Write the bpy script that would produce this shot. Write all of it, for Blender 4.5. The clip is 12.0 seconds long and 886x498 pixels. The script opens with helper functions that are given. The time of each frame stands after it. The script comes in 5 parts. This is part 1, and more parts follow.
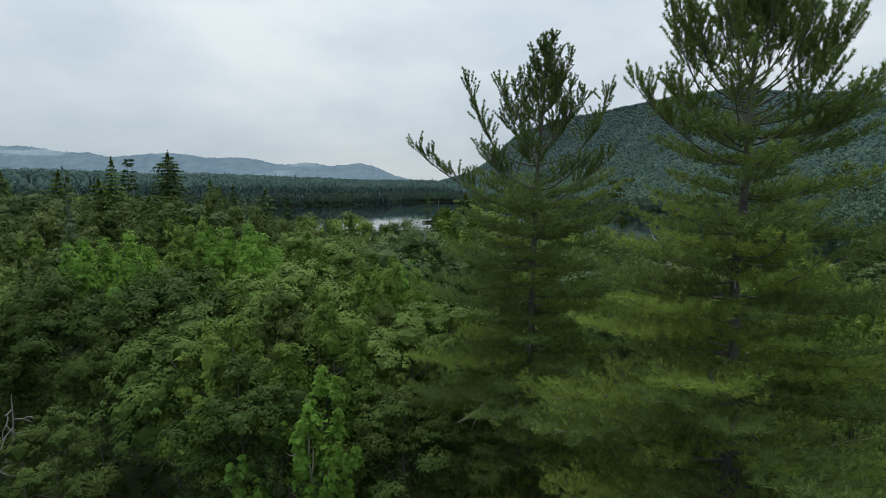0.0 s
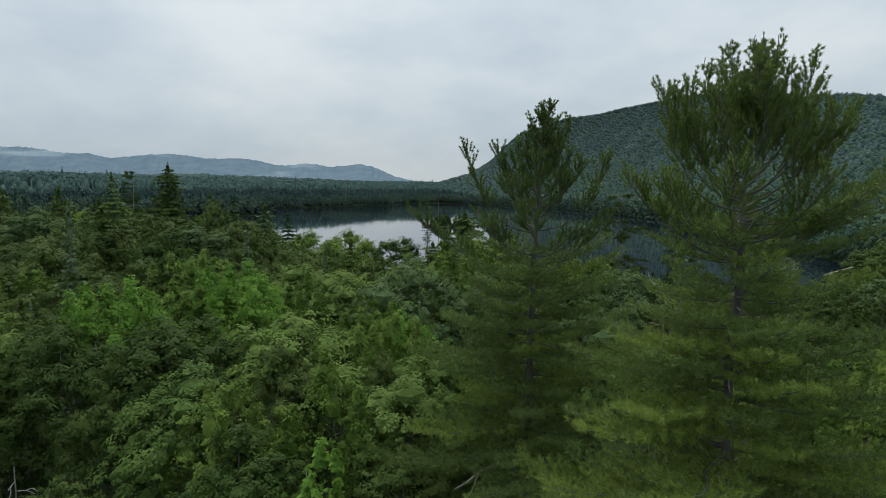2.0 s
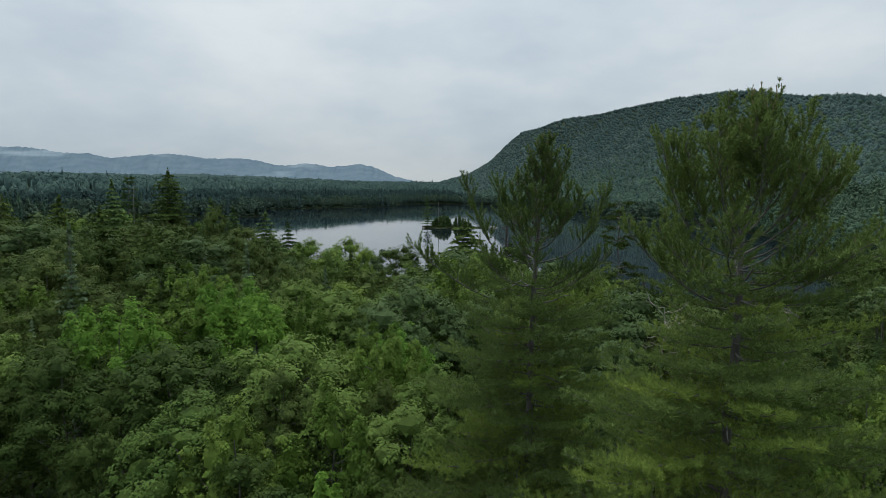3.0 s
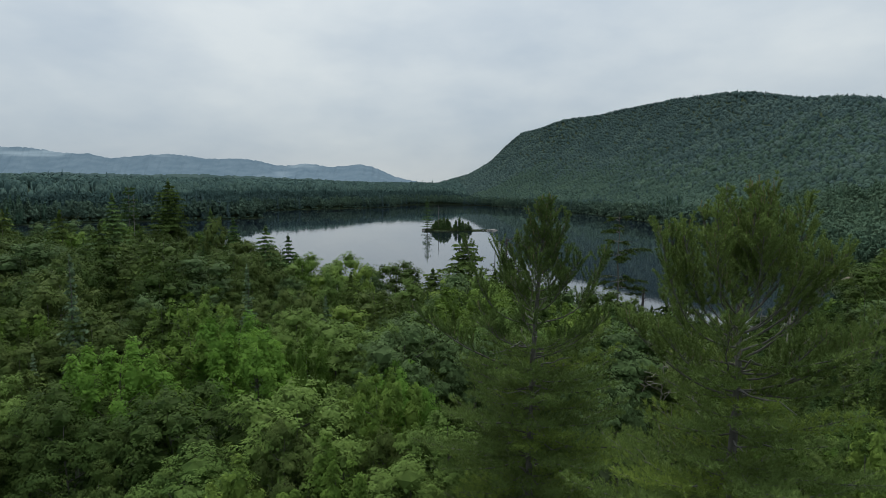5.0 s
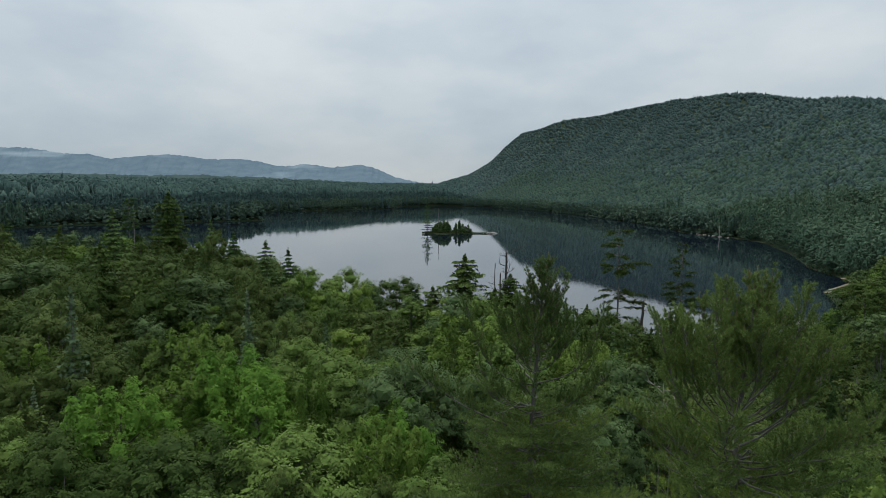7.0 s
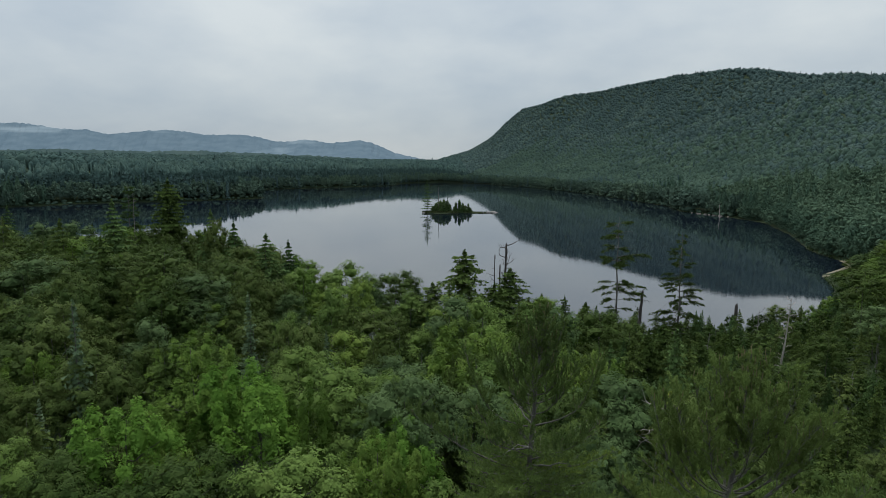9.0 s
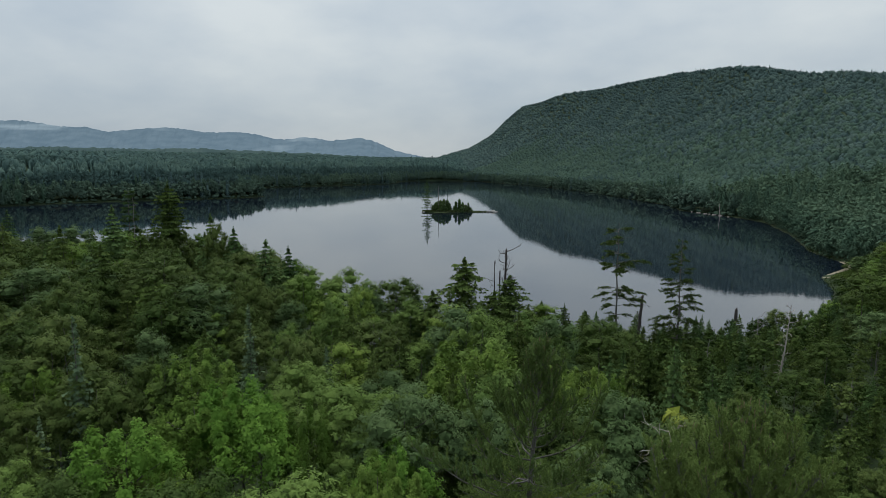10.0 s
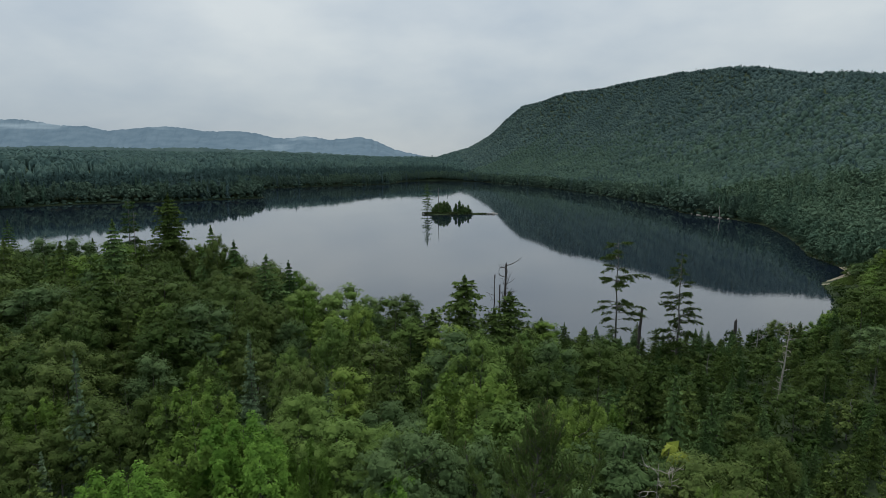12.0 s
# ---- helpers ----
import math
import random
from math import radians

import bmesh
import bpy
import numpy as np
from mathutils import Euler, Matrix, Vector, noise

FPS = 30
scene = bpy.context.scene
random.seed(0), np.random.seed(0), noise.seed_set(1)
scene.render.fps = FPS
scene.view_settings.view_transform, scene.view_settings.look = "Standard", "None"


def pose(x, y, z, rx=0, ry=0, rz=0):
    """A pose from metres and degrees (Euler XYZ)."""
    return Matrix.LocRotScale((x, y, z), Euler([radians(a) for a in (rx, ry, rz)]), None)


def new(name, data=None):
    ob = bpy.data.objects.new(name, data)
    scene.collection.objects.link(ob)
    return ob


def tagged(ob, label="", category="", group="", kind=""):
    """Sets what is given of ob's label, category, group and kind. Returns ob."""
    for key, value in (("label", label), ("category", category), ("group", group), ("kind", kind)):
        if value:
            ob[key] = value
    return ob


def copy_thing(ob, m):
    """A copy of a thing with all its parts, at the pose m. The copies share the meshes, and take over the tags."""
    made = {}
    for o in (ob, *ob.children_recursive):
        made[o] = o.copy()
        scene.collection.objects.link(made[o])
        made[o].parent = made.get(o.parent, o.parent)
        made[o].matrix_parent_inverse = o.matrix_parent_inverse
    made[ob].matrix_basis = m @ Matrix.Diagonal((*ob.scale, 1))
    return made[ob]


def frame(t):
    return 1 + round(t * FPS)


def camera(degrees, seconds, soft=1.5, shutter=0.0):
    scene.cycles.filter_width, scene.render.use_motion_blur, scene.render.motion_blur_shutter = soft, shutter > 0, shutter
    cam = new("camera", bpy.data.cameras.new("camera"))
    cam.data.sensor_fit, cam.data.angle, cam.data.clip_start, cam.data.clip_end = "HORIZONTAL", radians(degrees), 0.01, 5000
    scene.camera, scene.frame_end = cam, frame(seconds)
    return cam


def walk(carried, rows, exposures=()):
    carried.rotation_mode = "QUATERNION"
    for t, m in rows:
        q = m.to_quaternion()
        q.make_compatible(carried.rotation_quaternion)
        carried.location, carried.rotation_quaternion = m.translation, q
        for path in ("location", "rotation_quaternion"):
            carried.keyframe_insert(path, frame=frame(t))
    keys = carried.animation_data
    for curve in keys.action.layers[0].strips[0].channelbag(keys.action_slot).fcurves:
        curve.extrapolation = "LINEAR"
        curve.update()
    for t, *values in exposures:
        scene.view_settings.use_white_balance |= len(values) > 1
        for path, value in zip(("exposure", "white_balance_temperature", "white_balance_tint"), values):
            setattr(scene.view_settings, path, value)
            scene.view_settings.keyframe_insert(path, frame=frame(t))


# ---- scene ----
# The camera rises straight up over the wood.
cam = camera(71.0, 12.0, soft=0.75)
PATH = [
    (0.0, 0.03, -0.72, 30.87, -5.50),
    (1.0, 0.05, -0.70, 32.40, -5.50),
    (2.0, 0.09, -0.69, 33.88, -5.46),
    (3.0, 0.09, -0.67, 35.36, -5.48),
    (5.0, 0.09, -0.54, 38.17, -5.50),
    (6.0, 0.10, -0.46, 39.54, -5.50),
    (7.0, 0.10, -0.36, 40.95, -5.50),
    (7.3, 0.10, -0.33, 41.38, -5.53),
    (8.8, 0.12, -0.26, 43.85, -7.40),
    (9.0, 0.13, -0.23, 44.20, -7.74),
    (9.5, 0.14, -0.10, 45.07, -7.95),
    (10.0, 0.14, 0.00, 45.90, -7.98),
    (11.0, 0.14, 0.17, 47.53, -8.08),
    (12.0, 0.14, 0.25, 49.07, -8.11),
]
walk(cam, [(t, pose(x, y, z, 90 + pitch, 0, 0)) for t, x, y, z, pitch in PATH], [(0.0, 0.22), (2.5, 0.09), (6.0, 0.04), (9.0, 0.0), (12.0, -0.03)])

# ---- sky and light: a thin bright overcast ----
world = bpy.data.worlds.new("overcast_sky")
scene.world = world
world.use_nodes = True


def link_nodes(tree, pairs):
    for a, b in pairs:
        tree.links.new(a, b)


def build_world():
    nt = world.node_tree
    nt.nodes.clear()
    add = nt.nodes.new
    out, bg = add("ShaderNodeOutputWorld"), add("ShaderNodeBackground")
    sky = add("ShaderNodeTexSky")
    sky.sky_type = "NISHITA"
    sky.sun_disc = False
    sky.sun_elevation, sky.sun_rotation = radians(66), radians(-15)
    sky.altitude, sky.air_density, sky.dust_density = 500, 1.0, 3.0
    dim = add("ShaderNodeVectorMath")
    dim.operation = "SCALE"
    dim.inputs["Scale"].default_value = 0.09
    co, flat = add("ShaderNodeTexCoord"), add("ShaderNodeMapping")
    flat.inputs["Scale"].default_value = (1.0, 1.0, 2.3)
    big, small = add("ShaderNodeTexNoise"), add("ShaderNodeTexNoise")
    big.inputs["Scale"].default_value, big.inputs["Detail"].default_value = 1.9, 5
    big.inputs["Roughness"].default_value = 0.5
    small.inputs["Scale"].default_value, small.inputs["Detail"].default_value = 6.5, 6
    mixn = add("ShaderNodeMix")
    mixn.inputs["Factor"].default_value = 0.28
    ramp = add("ShaderNodeValToRGB")
    ramp.color_ramp.elements[0].position, ramp.color_ramp.elements[1].position = 0.36, 0.66
    ramp.color_ramp.elements[0].color = (0.46, 0.555, 0.65, 1)
    ramp.color_ramp.elements[1].color = (0.76, 0.82, 0.835, 1)
    split, up = add("ShaderNodeSeparateXYZ"), add("ShaderNodeMapRange")
    up.inputs["From Min"].default_value, up.inputs["From Max"].default_value = 0.0, 1.0
    up.inputs["To Min"].default_value, up.inputs["To Max"].default_value = 0.78, 1.50
    dome, gain = add("ShaderNodeMapRange"), add("ShaderNodeMath")
    dome.inputs["From Min"].default_value, dome.inputs["From Max"].default_value = 0.36, 0.95
    dome.inputs["To Min"].default_value, dome.inputs["To Max"].default_value = 1.0, 1.3
    gain.operation = "MULTIPLY"
    lift = add("ShaderNodeVectorMath")
    lift.operation = "SCALE"
    both = add("ShaderNodeMix")
    both.data_type = "RGBA"
    both.inputs["Factor"].default_value = 0.86
    link_nodes(nt, [
        (sky.outputs[0], dim.inputs[0]), (co.outputs["Generated"], flat.inputs["Vector"]),
        (flat.outputs[0], big.inputs["Vector"]), (flat.outputs[0], small.inputs["Vector"]),
        (big.outputs["Fac"], mixn.inputs[2]), (small.outputs["Fac"], mixn.inputs[3]), (mixn.outputs[0], ramp.inputs[0]),
        (co.outputs["Generated"], split.inputs[0]), (split.outputs["Z"], up.inputs["Value"]),
        (ramp.outputs[0], lift.inputs[0]), (split.outputs["Z"], dome.inputs["Value"]), (up.outputs[0], gain.inputs[0]), (dome.outputs[0], gain.inputs[1]), (gain.outputs[0], lift.inputs["Scale"]),
        (dim.outputs[0], both.inputs[6]), (lift.outputs[0], both.inputs[7]),
        (both.outputs[2], bg.inputs["Color"]), (bg.outputs[0], out.inputs["Surface"])])
    bg.inputs["Strength"].default_value = 1.0


build_world()
sun = new("sun", bpy.data.lights.new("sun", "SUN"))
sun.data.energy, sun.data.angle, sun.data.color = 2.35, radians(26), (1.0, 0.96, 0.9)
sun.matrix_world = pose(0, 0, 200, -24, 0, 15)


# ---- materials ----
def material(name):
    m = bpy.data.materials.new(name)
    m.use_nodes = True
    nt = m.node_tree
    nt.nodes.clear()
    out = nt.nodes.new("ShaderNodeOutputMaterial")
    return m, nt, out


def ramp_node(nt, stops):
    node = nt.nodes.new("ShaderNodeValToRGB")
    r = node.color_ramp
    while len(r.elements) < len(stops):
        r.elements.new(0.5)
    for e, (p, c) in zip(r.elements, stops):
        e.position, e.color = p, (*c, 1)
    return node


def leaf_material(name, dark, mid, light, through_light=0.14, rough=0.55, patch=0.8, spec=0.03, swing=1.1, grain=0.0):
    """Foliage: each leaf, each tree and each stretch of the wood a little different."""
    m, nt, out = material(name)
    add = nt.nodes.new
    ob, geo, tex = add("ShaderNodeObjectInfo"), add("ShaderNodeNewGeometry"), add("ShaderNodeTexNoise")
    tex.inputs["Scale"].default_value, tex.inputs["Detail"].default_value = patch, 3
    a, b = add("ShaderNodeMath"), add("ShaderNodeMath")
    a.operation, b.operation = "MULTIPLY_ADD", "MULTIPLY_ADD"
    a.inputs[1].default_value, b.inputs[1].default_value = 0.08, 0.66
    c = add("ShaderNodeMath")
    c.operation = "MULTIPLY_ADD"
    c.inputs[1].default_value, c.inputs[2].default_value = swing, 0.15 - swing / 2
    ramp = ramp_node(nt, [(0.0, dark), (0.5, mid), (1.0, light)])
    p, tr, mix = add("ShaderNodeBsdfPrincipled"), add("ShaderNodeBsdfTranslucent"), add("ShaderNodeMixShader")
    colour = ramp.outputs[0]
    if grain:
        fine, span, tint = add("ShaderNodeTexNoise"), add("ShaderNodeMapRange"), add("ShaderNodeVectorMath")
        fine.inputs["Scale"].default_value, fine.inputs["Detail"].default_value = grain, 4
        fine.inputs["Roughness"].default_value = 0.7
        span.inputs["From Min"].default_value, span.inputs["From Max"].default_value = 0.32, 0.68
        span.inputs["To Min"].default_value, span.inputs["To Max"].default_value = 0.86, 1.12
        tint.operation = "SCALE"
        link_nodes(nt, [(geo.outputs["Position"], fine.inputs["Vector"]), (fine.outputs["Fac"], span.inputs["Value"]),
                        (colour, tint.inputs[0]), (span.outputs[0], tint.inputs["Scale"])])
        colour = tint.outputs[0]
    p.inputs["Roughness"].default_value = rough
    p.inputs["Specular IOR Level"].default_value = spec
    mix.inputs[0].default_value = through_light
    link_nodes(nt, [
        (geo.outputs["Position"], tex.inputs["Vector"]), (tex.outputs["Fac"], c.inputs[0]),
        (geo.outputs["Random Per Island"], a.inputs[0]), (c.outputs[0], a.inputs[2]),
        (ob.outputs["Random"], b.inputs[0]), (a.outputs[0], b.inputs[2]), (b.outputs[0], ramp.inputs[0]),
        (colour, p.inputs["Base Color"]), (colour, tr.inputs["Color"]),
        (p.outputs[0], mix.inputs[1]), (tr.outputs[0], mix.inputs[2]), (mix.outputs[0], out.inputs["Surface"])])
    return m


def rough_material(name, c0, c1, scale, rough=0.9, bump=0.3, stretch=(1, 1, 1), spec=0.2):
    """Bark, soil, stone: two scales of noise in the colour, with relief."""
    m, nt, out = material(name)
    add = nt.nodes.new
    co, mp = add("ShaderNodeTexCoord"), add("ShaderNodeMapping")
    mp.inputs["Scale"].default_value = stretch
    n1, n2, mx = add("ShaderNodeTexNoise"), add("ShaderNodeTexNoise"), add("ShaderNodeMix")
    n1.inputs["Scale"].default_value, n1.inputs["Detail"].default_value = scale, 6
    n2.inputs["Scale"].default_value = scale * 0.13
    mx.inputs["Factor"].default_value = 0.45
    ramp = ramp_node(nt, [(0.3, c0), (0.7, c1)])
    bp, p = add("ShaderNodeBump"), add("ShaderNodeBsdfPrincipled")
    bp.inputs["Strength"].default_value = bump
    p.inputs["Roughness"].default_value = rough
    p.inputs["Specular IOR Level"].default_value = spec
    link_nodes(nt, [
        (co.outputs["Object"], mp.inputs["Vector"]), (mp.outputs[0], n1.inputs["Vector"]), (mp.outputs[0], n2.inputs["Vector"]),
        (n1.outputs["Fac"], mx.inputs[2]), (n2.outputs["Fac"], mx.inputs[3]), (mx.outputs[0], ramp.inputs[0]),
        (ramp.outputs[0], p.inputs["Base Color"]), (n1.outputs["Fac"], bp.inputs["Height"]),
        (bp.outputs[0], p.inputs["Normal"]), (p.outputs[0], out.inputs["Surface"])])
    return m


def water_material():
    m, nt, out = material("lake_water")
    add = nt.nodes.new
    co, mp, n1, n2 = add("ShaderNodeTexCoord"), add("ShaderNodeMapping"), add("ShaderNodeTexNoise"), add("ShaderNodeTexNoise")
    mp.inputs["Scale"].default_value = (0.35, 1.0, 1.0)
    n1.inputs["Scale"].default_value, n1.inputs["Detail"].default_value = 0.9, 3
    n2.inputs["Scale"].default_value = 0.02
    mul, bp, p = add("ShaderNodeMath"), add("ShaderNodeBump"), add("ShaderNodeBsdfPrincipled")
    mul.operation = "MULTIPLY"
    bp.inputs["Strength"].default_value, bp.inputs["Distance"].default_value = 0.06, 0.12
    p.inputs["Base Color"].default_value = (0.006, 0.010, 0.018, 1)
    p.inputs["Roughness"].default_value = 0.03
    p.inputs["IOR"].default_value = 2.1
    link_nodes(nt, [
        (co.outputs["Object"], mp.inputs["Vector"]), (mp.outputs[0], n1.inputs["Vector"]), (co.outputs["Object"], n2.inputs["Vector"]),
        (n1.outputs["Fac"], mul.inputs[0]), (n2.outputs["Fac"], mul.inputs[1]), (mul.outputs[0], bp.inputs["Height"]),
        (bp.outputs[0], p.inputs["Normal"]), (p.outputs[0], out.inputs["Surface"])])
    return m


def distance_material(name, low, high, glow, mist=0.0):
    """Wooded hills kilometres off, a backdrop; haze is painted as colour and glow; mist: banks of it painted on the
    slopes.
    """
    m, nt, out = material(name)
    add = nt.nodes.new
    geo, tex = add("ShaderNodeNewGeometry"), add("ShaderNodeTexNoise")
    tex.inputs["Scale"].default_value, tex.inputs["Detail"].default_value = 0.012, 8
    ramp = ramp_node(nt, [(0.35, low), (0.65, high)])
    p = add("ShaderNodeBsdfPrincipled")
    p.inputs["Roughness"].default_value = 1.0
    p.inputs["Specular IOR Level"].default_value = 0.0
    # Emission stands for the bright air in front of the hills.
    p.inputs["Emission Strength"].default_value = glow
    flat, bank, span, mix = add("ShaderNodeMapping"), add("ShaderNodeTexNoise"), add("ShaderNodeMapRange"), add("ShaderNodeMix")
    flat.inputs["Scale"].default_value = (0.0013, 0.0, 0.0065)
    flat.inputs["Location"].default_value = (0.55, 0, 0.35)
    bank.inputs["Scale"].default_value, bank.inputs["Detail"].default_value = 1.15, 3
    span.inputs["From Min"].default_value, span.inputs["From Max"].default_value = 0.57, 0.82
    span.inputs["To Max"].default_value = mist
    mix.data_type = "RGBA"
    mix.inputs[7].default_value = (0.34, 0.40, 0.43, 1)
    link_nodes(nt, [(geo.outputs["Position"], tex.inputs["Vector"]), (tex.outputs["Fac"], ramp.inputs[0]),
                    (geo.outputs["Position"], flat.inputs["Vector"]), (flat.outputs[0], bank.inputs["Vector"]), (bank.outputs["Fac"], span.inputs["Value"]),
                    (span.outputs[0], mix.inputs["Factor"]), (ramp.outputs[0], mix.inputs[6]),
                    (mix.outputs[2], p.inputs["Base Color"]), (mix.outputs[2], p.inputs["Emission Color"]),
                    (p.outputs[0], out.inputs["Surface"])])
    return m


M_MAPLE = leaf_material("maple_leaves", (0.050, 0.098, 0.015), (0.095, 0.158, 0.029), (0.166, 0.234, 0.049))
M_BIRCH = leaf_material("birch_leaves", (0.048, 0.092, 0.022), (0.093, 0.149, 0.036), (0.126, 0.192, 0.046))
M_ALDER = leaf_material("alder_leaves", (0.026, 0.051, 0.012), (0.053, 0.084, 0.021), (0.090, 0.123, 0.035))
# Alder leaf green darkened for the shade of taller trees in the hollow.
M_SHRUB = leaf_material("shaded_shrub_leaves", (0.014, 0.030, 0.006), (0.025, 0.048, 0.010), (0.044, 0.071, 0.016), 0.2)
M_YOUNG = leaf_material("young_maple_leaves", (0.089, 0.184, 0.030), (0.135, 0.254, 0.043), (0.202, 0.330, 0.059), 0.36)
M_GOLD = leaf_material("yellowed_leaves", (0.128, 0.170, 0.026), (0.192, 0.230, 0.039), (0.272, 0.289, 0.065))
M_PINE = leaf_material("pine_needles", (0.060, 0.102, 0.032), (0.105, 0.159, 0.046), (0.160, 0.224, 0.064), 0.22, 0.6)
M_ASPEN = leaf_material("aspen_leaves", (0.043, 0.075, 0.025), (0.073, 0.117, 0.045), (0.099, 0.152, 0.059))
# Lighter needle colour: fresh growth, and light painted on the low boughs.
M_PINE_LIT = leaf_material("fresh_lit_pine_needles", (0.118, 0.174, 0.041), (0.188, 0.260, 0.058), (0.264, 0.340, 0.078), 0.34, 0.6)
M_SPRUCE = leaf_material("spruce_needles", (0.035, 0.068, 0.023), (0.058, 0.103, 0.033), (0.093, 0.146, 0.050), 0.15, 0.7)
M_FIR = leaf_material("bluish_fir_needles", (0.072, 0.113, 0.062), (0.115, 0.169, 0.093), (0.166, 0.228, 0.126), 0.15, 0.7)
M_HEMLOCK = leaf_material("hemlock_needles", (0.037, 0.062, 0.016), (0.060, 0.093, 0.023), (0.093, 0.129, 0.036), 0.15, 0.7)
# Blue haze is mixed into the base colours of the far woods.
M_FAR = leaf_material("haze_tinted_woods_foliage", (0.044, 0.077, 0.066), (0.063, 0.105, 0.079), (0.095, 0.146, 0.098), 0.15, 0.9, 0.02, 0.05, 1.5)
M_HIGH = leaf_material("haze_tinted_slope_foliage", (0.037, 0.067, 0.066), (0.065, 0.105, 0.099), (0.113, 0.163, 0.133), 0.15, 0.9, 0.02, 0.05, 1.5)
# Lowland leaves carry the haze blue in their own colour.
M_LOW = leaf_material("haze_tinted_lowland_foliage", (0.043, 0.079, 0.076), (0.059, 0.104, 0.094), (0.086, 0.137, 0.113), 0.15, 0.9, 0.03, 0.05, 1.8, 0.5)
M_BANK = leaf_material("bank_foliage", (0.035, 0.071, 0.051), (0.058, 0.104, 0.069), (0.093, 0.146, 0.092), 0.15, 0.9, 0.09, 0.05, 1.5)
# Conifer green lightened and blued to stand for haze across the lake.
M_FARDARK = leaf_material("haze_tinted_conifer_foliage", (0.048, 0.085, 0.088), (0.060, 0.105, 0.107), (0.081, 0.129, 0.123), 0.15, 0.9, 0.09, 0.05, 1.5, 0.7)
M_CANDLE = rough_material("new_pine_shoots", (0.16, 0.13, 0.07), (0.24, 0.21, 0.11), 8, 0.8)
M_BARK = rough_material("grey_brown_bark", (0.046, 0.045, 0.040), (0.165, 0.160, 0.142), 5, 0.95, 0.6, (1, 1, 0.25))
M_PALEBARK = rough_material("pale_bark", (0.20, 0.18, 0.16), (0.36, 0.33, 0.30), 5, 0.9, 0.4, (1, 1, 0.4))
M_DEAD = rough_material("weathered_dead_wood", (0.09, 0.085, 0.08), (0.24, 0.23, 0.22), 6, 0.95, 0.5, (1, 1, 0.15))
M_SNAG = rough_material("dark_dead_trunk", (0.035, 0.03, 0.03), (0.09, 0.08, 0.075), 4, 0.95, 0.5, (1, 1, 0.2))


def ground_material():
    """Dark litter and undergrowth, with a narrow rim of pale sedge and stones where the land meets the water."""
    m, nt, out = material("forest_floor")
    add = nt.nodes.new
    geo, split, n1, n2 = add("ShaderNodeNewGeometry"), add("ShaderNodeSeparateXYZ"), add("ShaderNodeTexNoise"), add("ShaderNodeTexNoise")
    n1.inputs["Scale"].default_value, n1.inputs["Detail"].default_value = 0.5, 6
    n2.inputs["Scale"].default_value = 0.04
    ramp = ramp_node(nt, [(0.3, (0.016, 0.026, 0.011)), (0.7, (0.034, 0.052, 0.022))])
    rim = ramp_node(nt, [(0.40, (0.020, 0.030, 0.016)), (0.75, (0.042, 0.048, 0.032))])
    high, mix, p = add("ShaderNodeMapRange"), add("ShaderNodeMix"), add("ShaderNodeBsdfPrincipled")
    high.inputs["From Min"].default_value, high.inputs["From Max"].default_value = 0.11, 0.05
    mix.data_type = "RGBA"
    p.inputs["Roughness"].default_value = 0.95
    p.inputs["Specular IOR Level"].default_value = 0.1
    link_nodes(nt, [
        (geo.outputs["Position"], split.inputs[0]), (split.outputs["Z"], high.inputs["Value"]), (geo.outputs["Position"], n1.inputs["Vector"]),
        (geo.outputs["Position"], n2.inputs["Vector"]), (n1.outputs["Fac"], ramp.inputs[0]), (n2.outputs["Fac"], rim.inputs[0]),
        (high.outputs[0], mix.inputs["Factor"]), (ramp.outputs[0], mix.inputs[6]), (rim.outputs[0], mix.inputs[7]),
        (mix.outputs[2], p.inputs["Base Color"]), (p.outputs[0], out.inputs["Surface"])])
    return m


M_FLOOR = ground_material()
M_SAND = rough_material("wet_sand", (0.13, 0.115, 0.075), (0.22, 0.20, 0.145), 0.5, 0.9, 0.2)
M_ISLE = leaf_material("islet_scrub", (0.030, 0.044, 0.018), (0.050, 0.068, 0.026), (0.080, 0.098, 0.038))
M_SEDGE = leaf_material("shore_sedge", (0.06, 0.10, 0.025), (0.09, 0.14, 0.035), (0.13, 0.18, 0.05))
M_ROCK = rough_material("shore_rock", (0.10, 0.10, 0.095), (0.24, 0.235, 0.22), 0.8, 0.9, 0.5)
M_WATER = water_material()


# ---- mesh tools ----
def mesh_of(name, verts, faces, mats, index=None, smooth=False):
    """A mesh from arrays; every face has the same number of corners."""
    verts, faces = np.asarray(verts, np.float32), np.asarray(faces, np.int32)
    me = bpy.data.meshes.new(name)
    n, k = faces.shape
    me.vertices.add(len(verts))
    me.vertices.foreach_set("co", verts.ravel())
    me.loops.add(n * k)
    me.loops.foreach_set("vertex_index", faces.ravel())
    me.polygons.add(n)
    me.polygons.foreach_set("loop_start", np.arange(0, n * k, k, dtype=np.int32))
    me.polygons.foreach_set("loop_total", np.full(n, k, np.int32))
    for m in mats if isinstance(mats, (list, tuple)) else [mats]:
        me.materials.append(m)
    if index is not None:
        me.polygons.foreach_set("material_index", np.asarray(index, np.int32))
    me.polygons.foreach_set("use_smooth", np.full(n, smooth, bool))
    me.update(calc_edges=True)
    return me


def part(name, me, parent, label=""):
    ob = new(name, me)
    ob.parent = parent
    return tagged(ob, label)


def unit(v):
    return v / np.maximum(np.linalg.norm(v, axis=-1, keepdims=True), 1e-9)


def step(a, b, x):
    t = np.clip((x - a) / (b - a), 0, 1)
    return t * t * (3 - 2 * t)


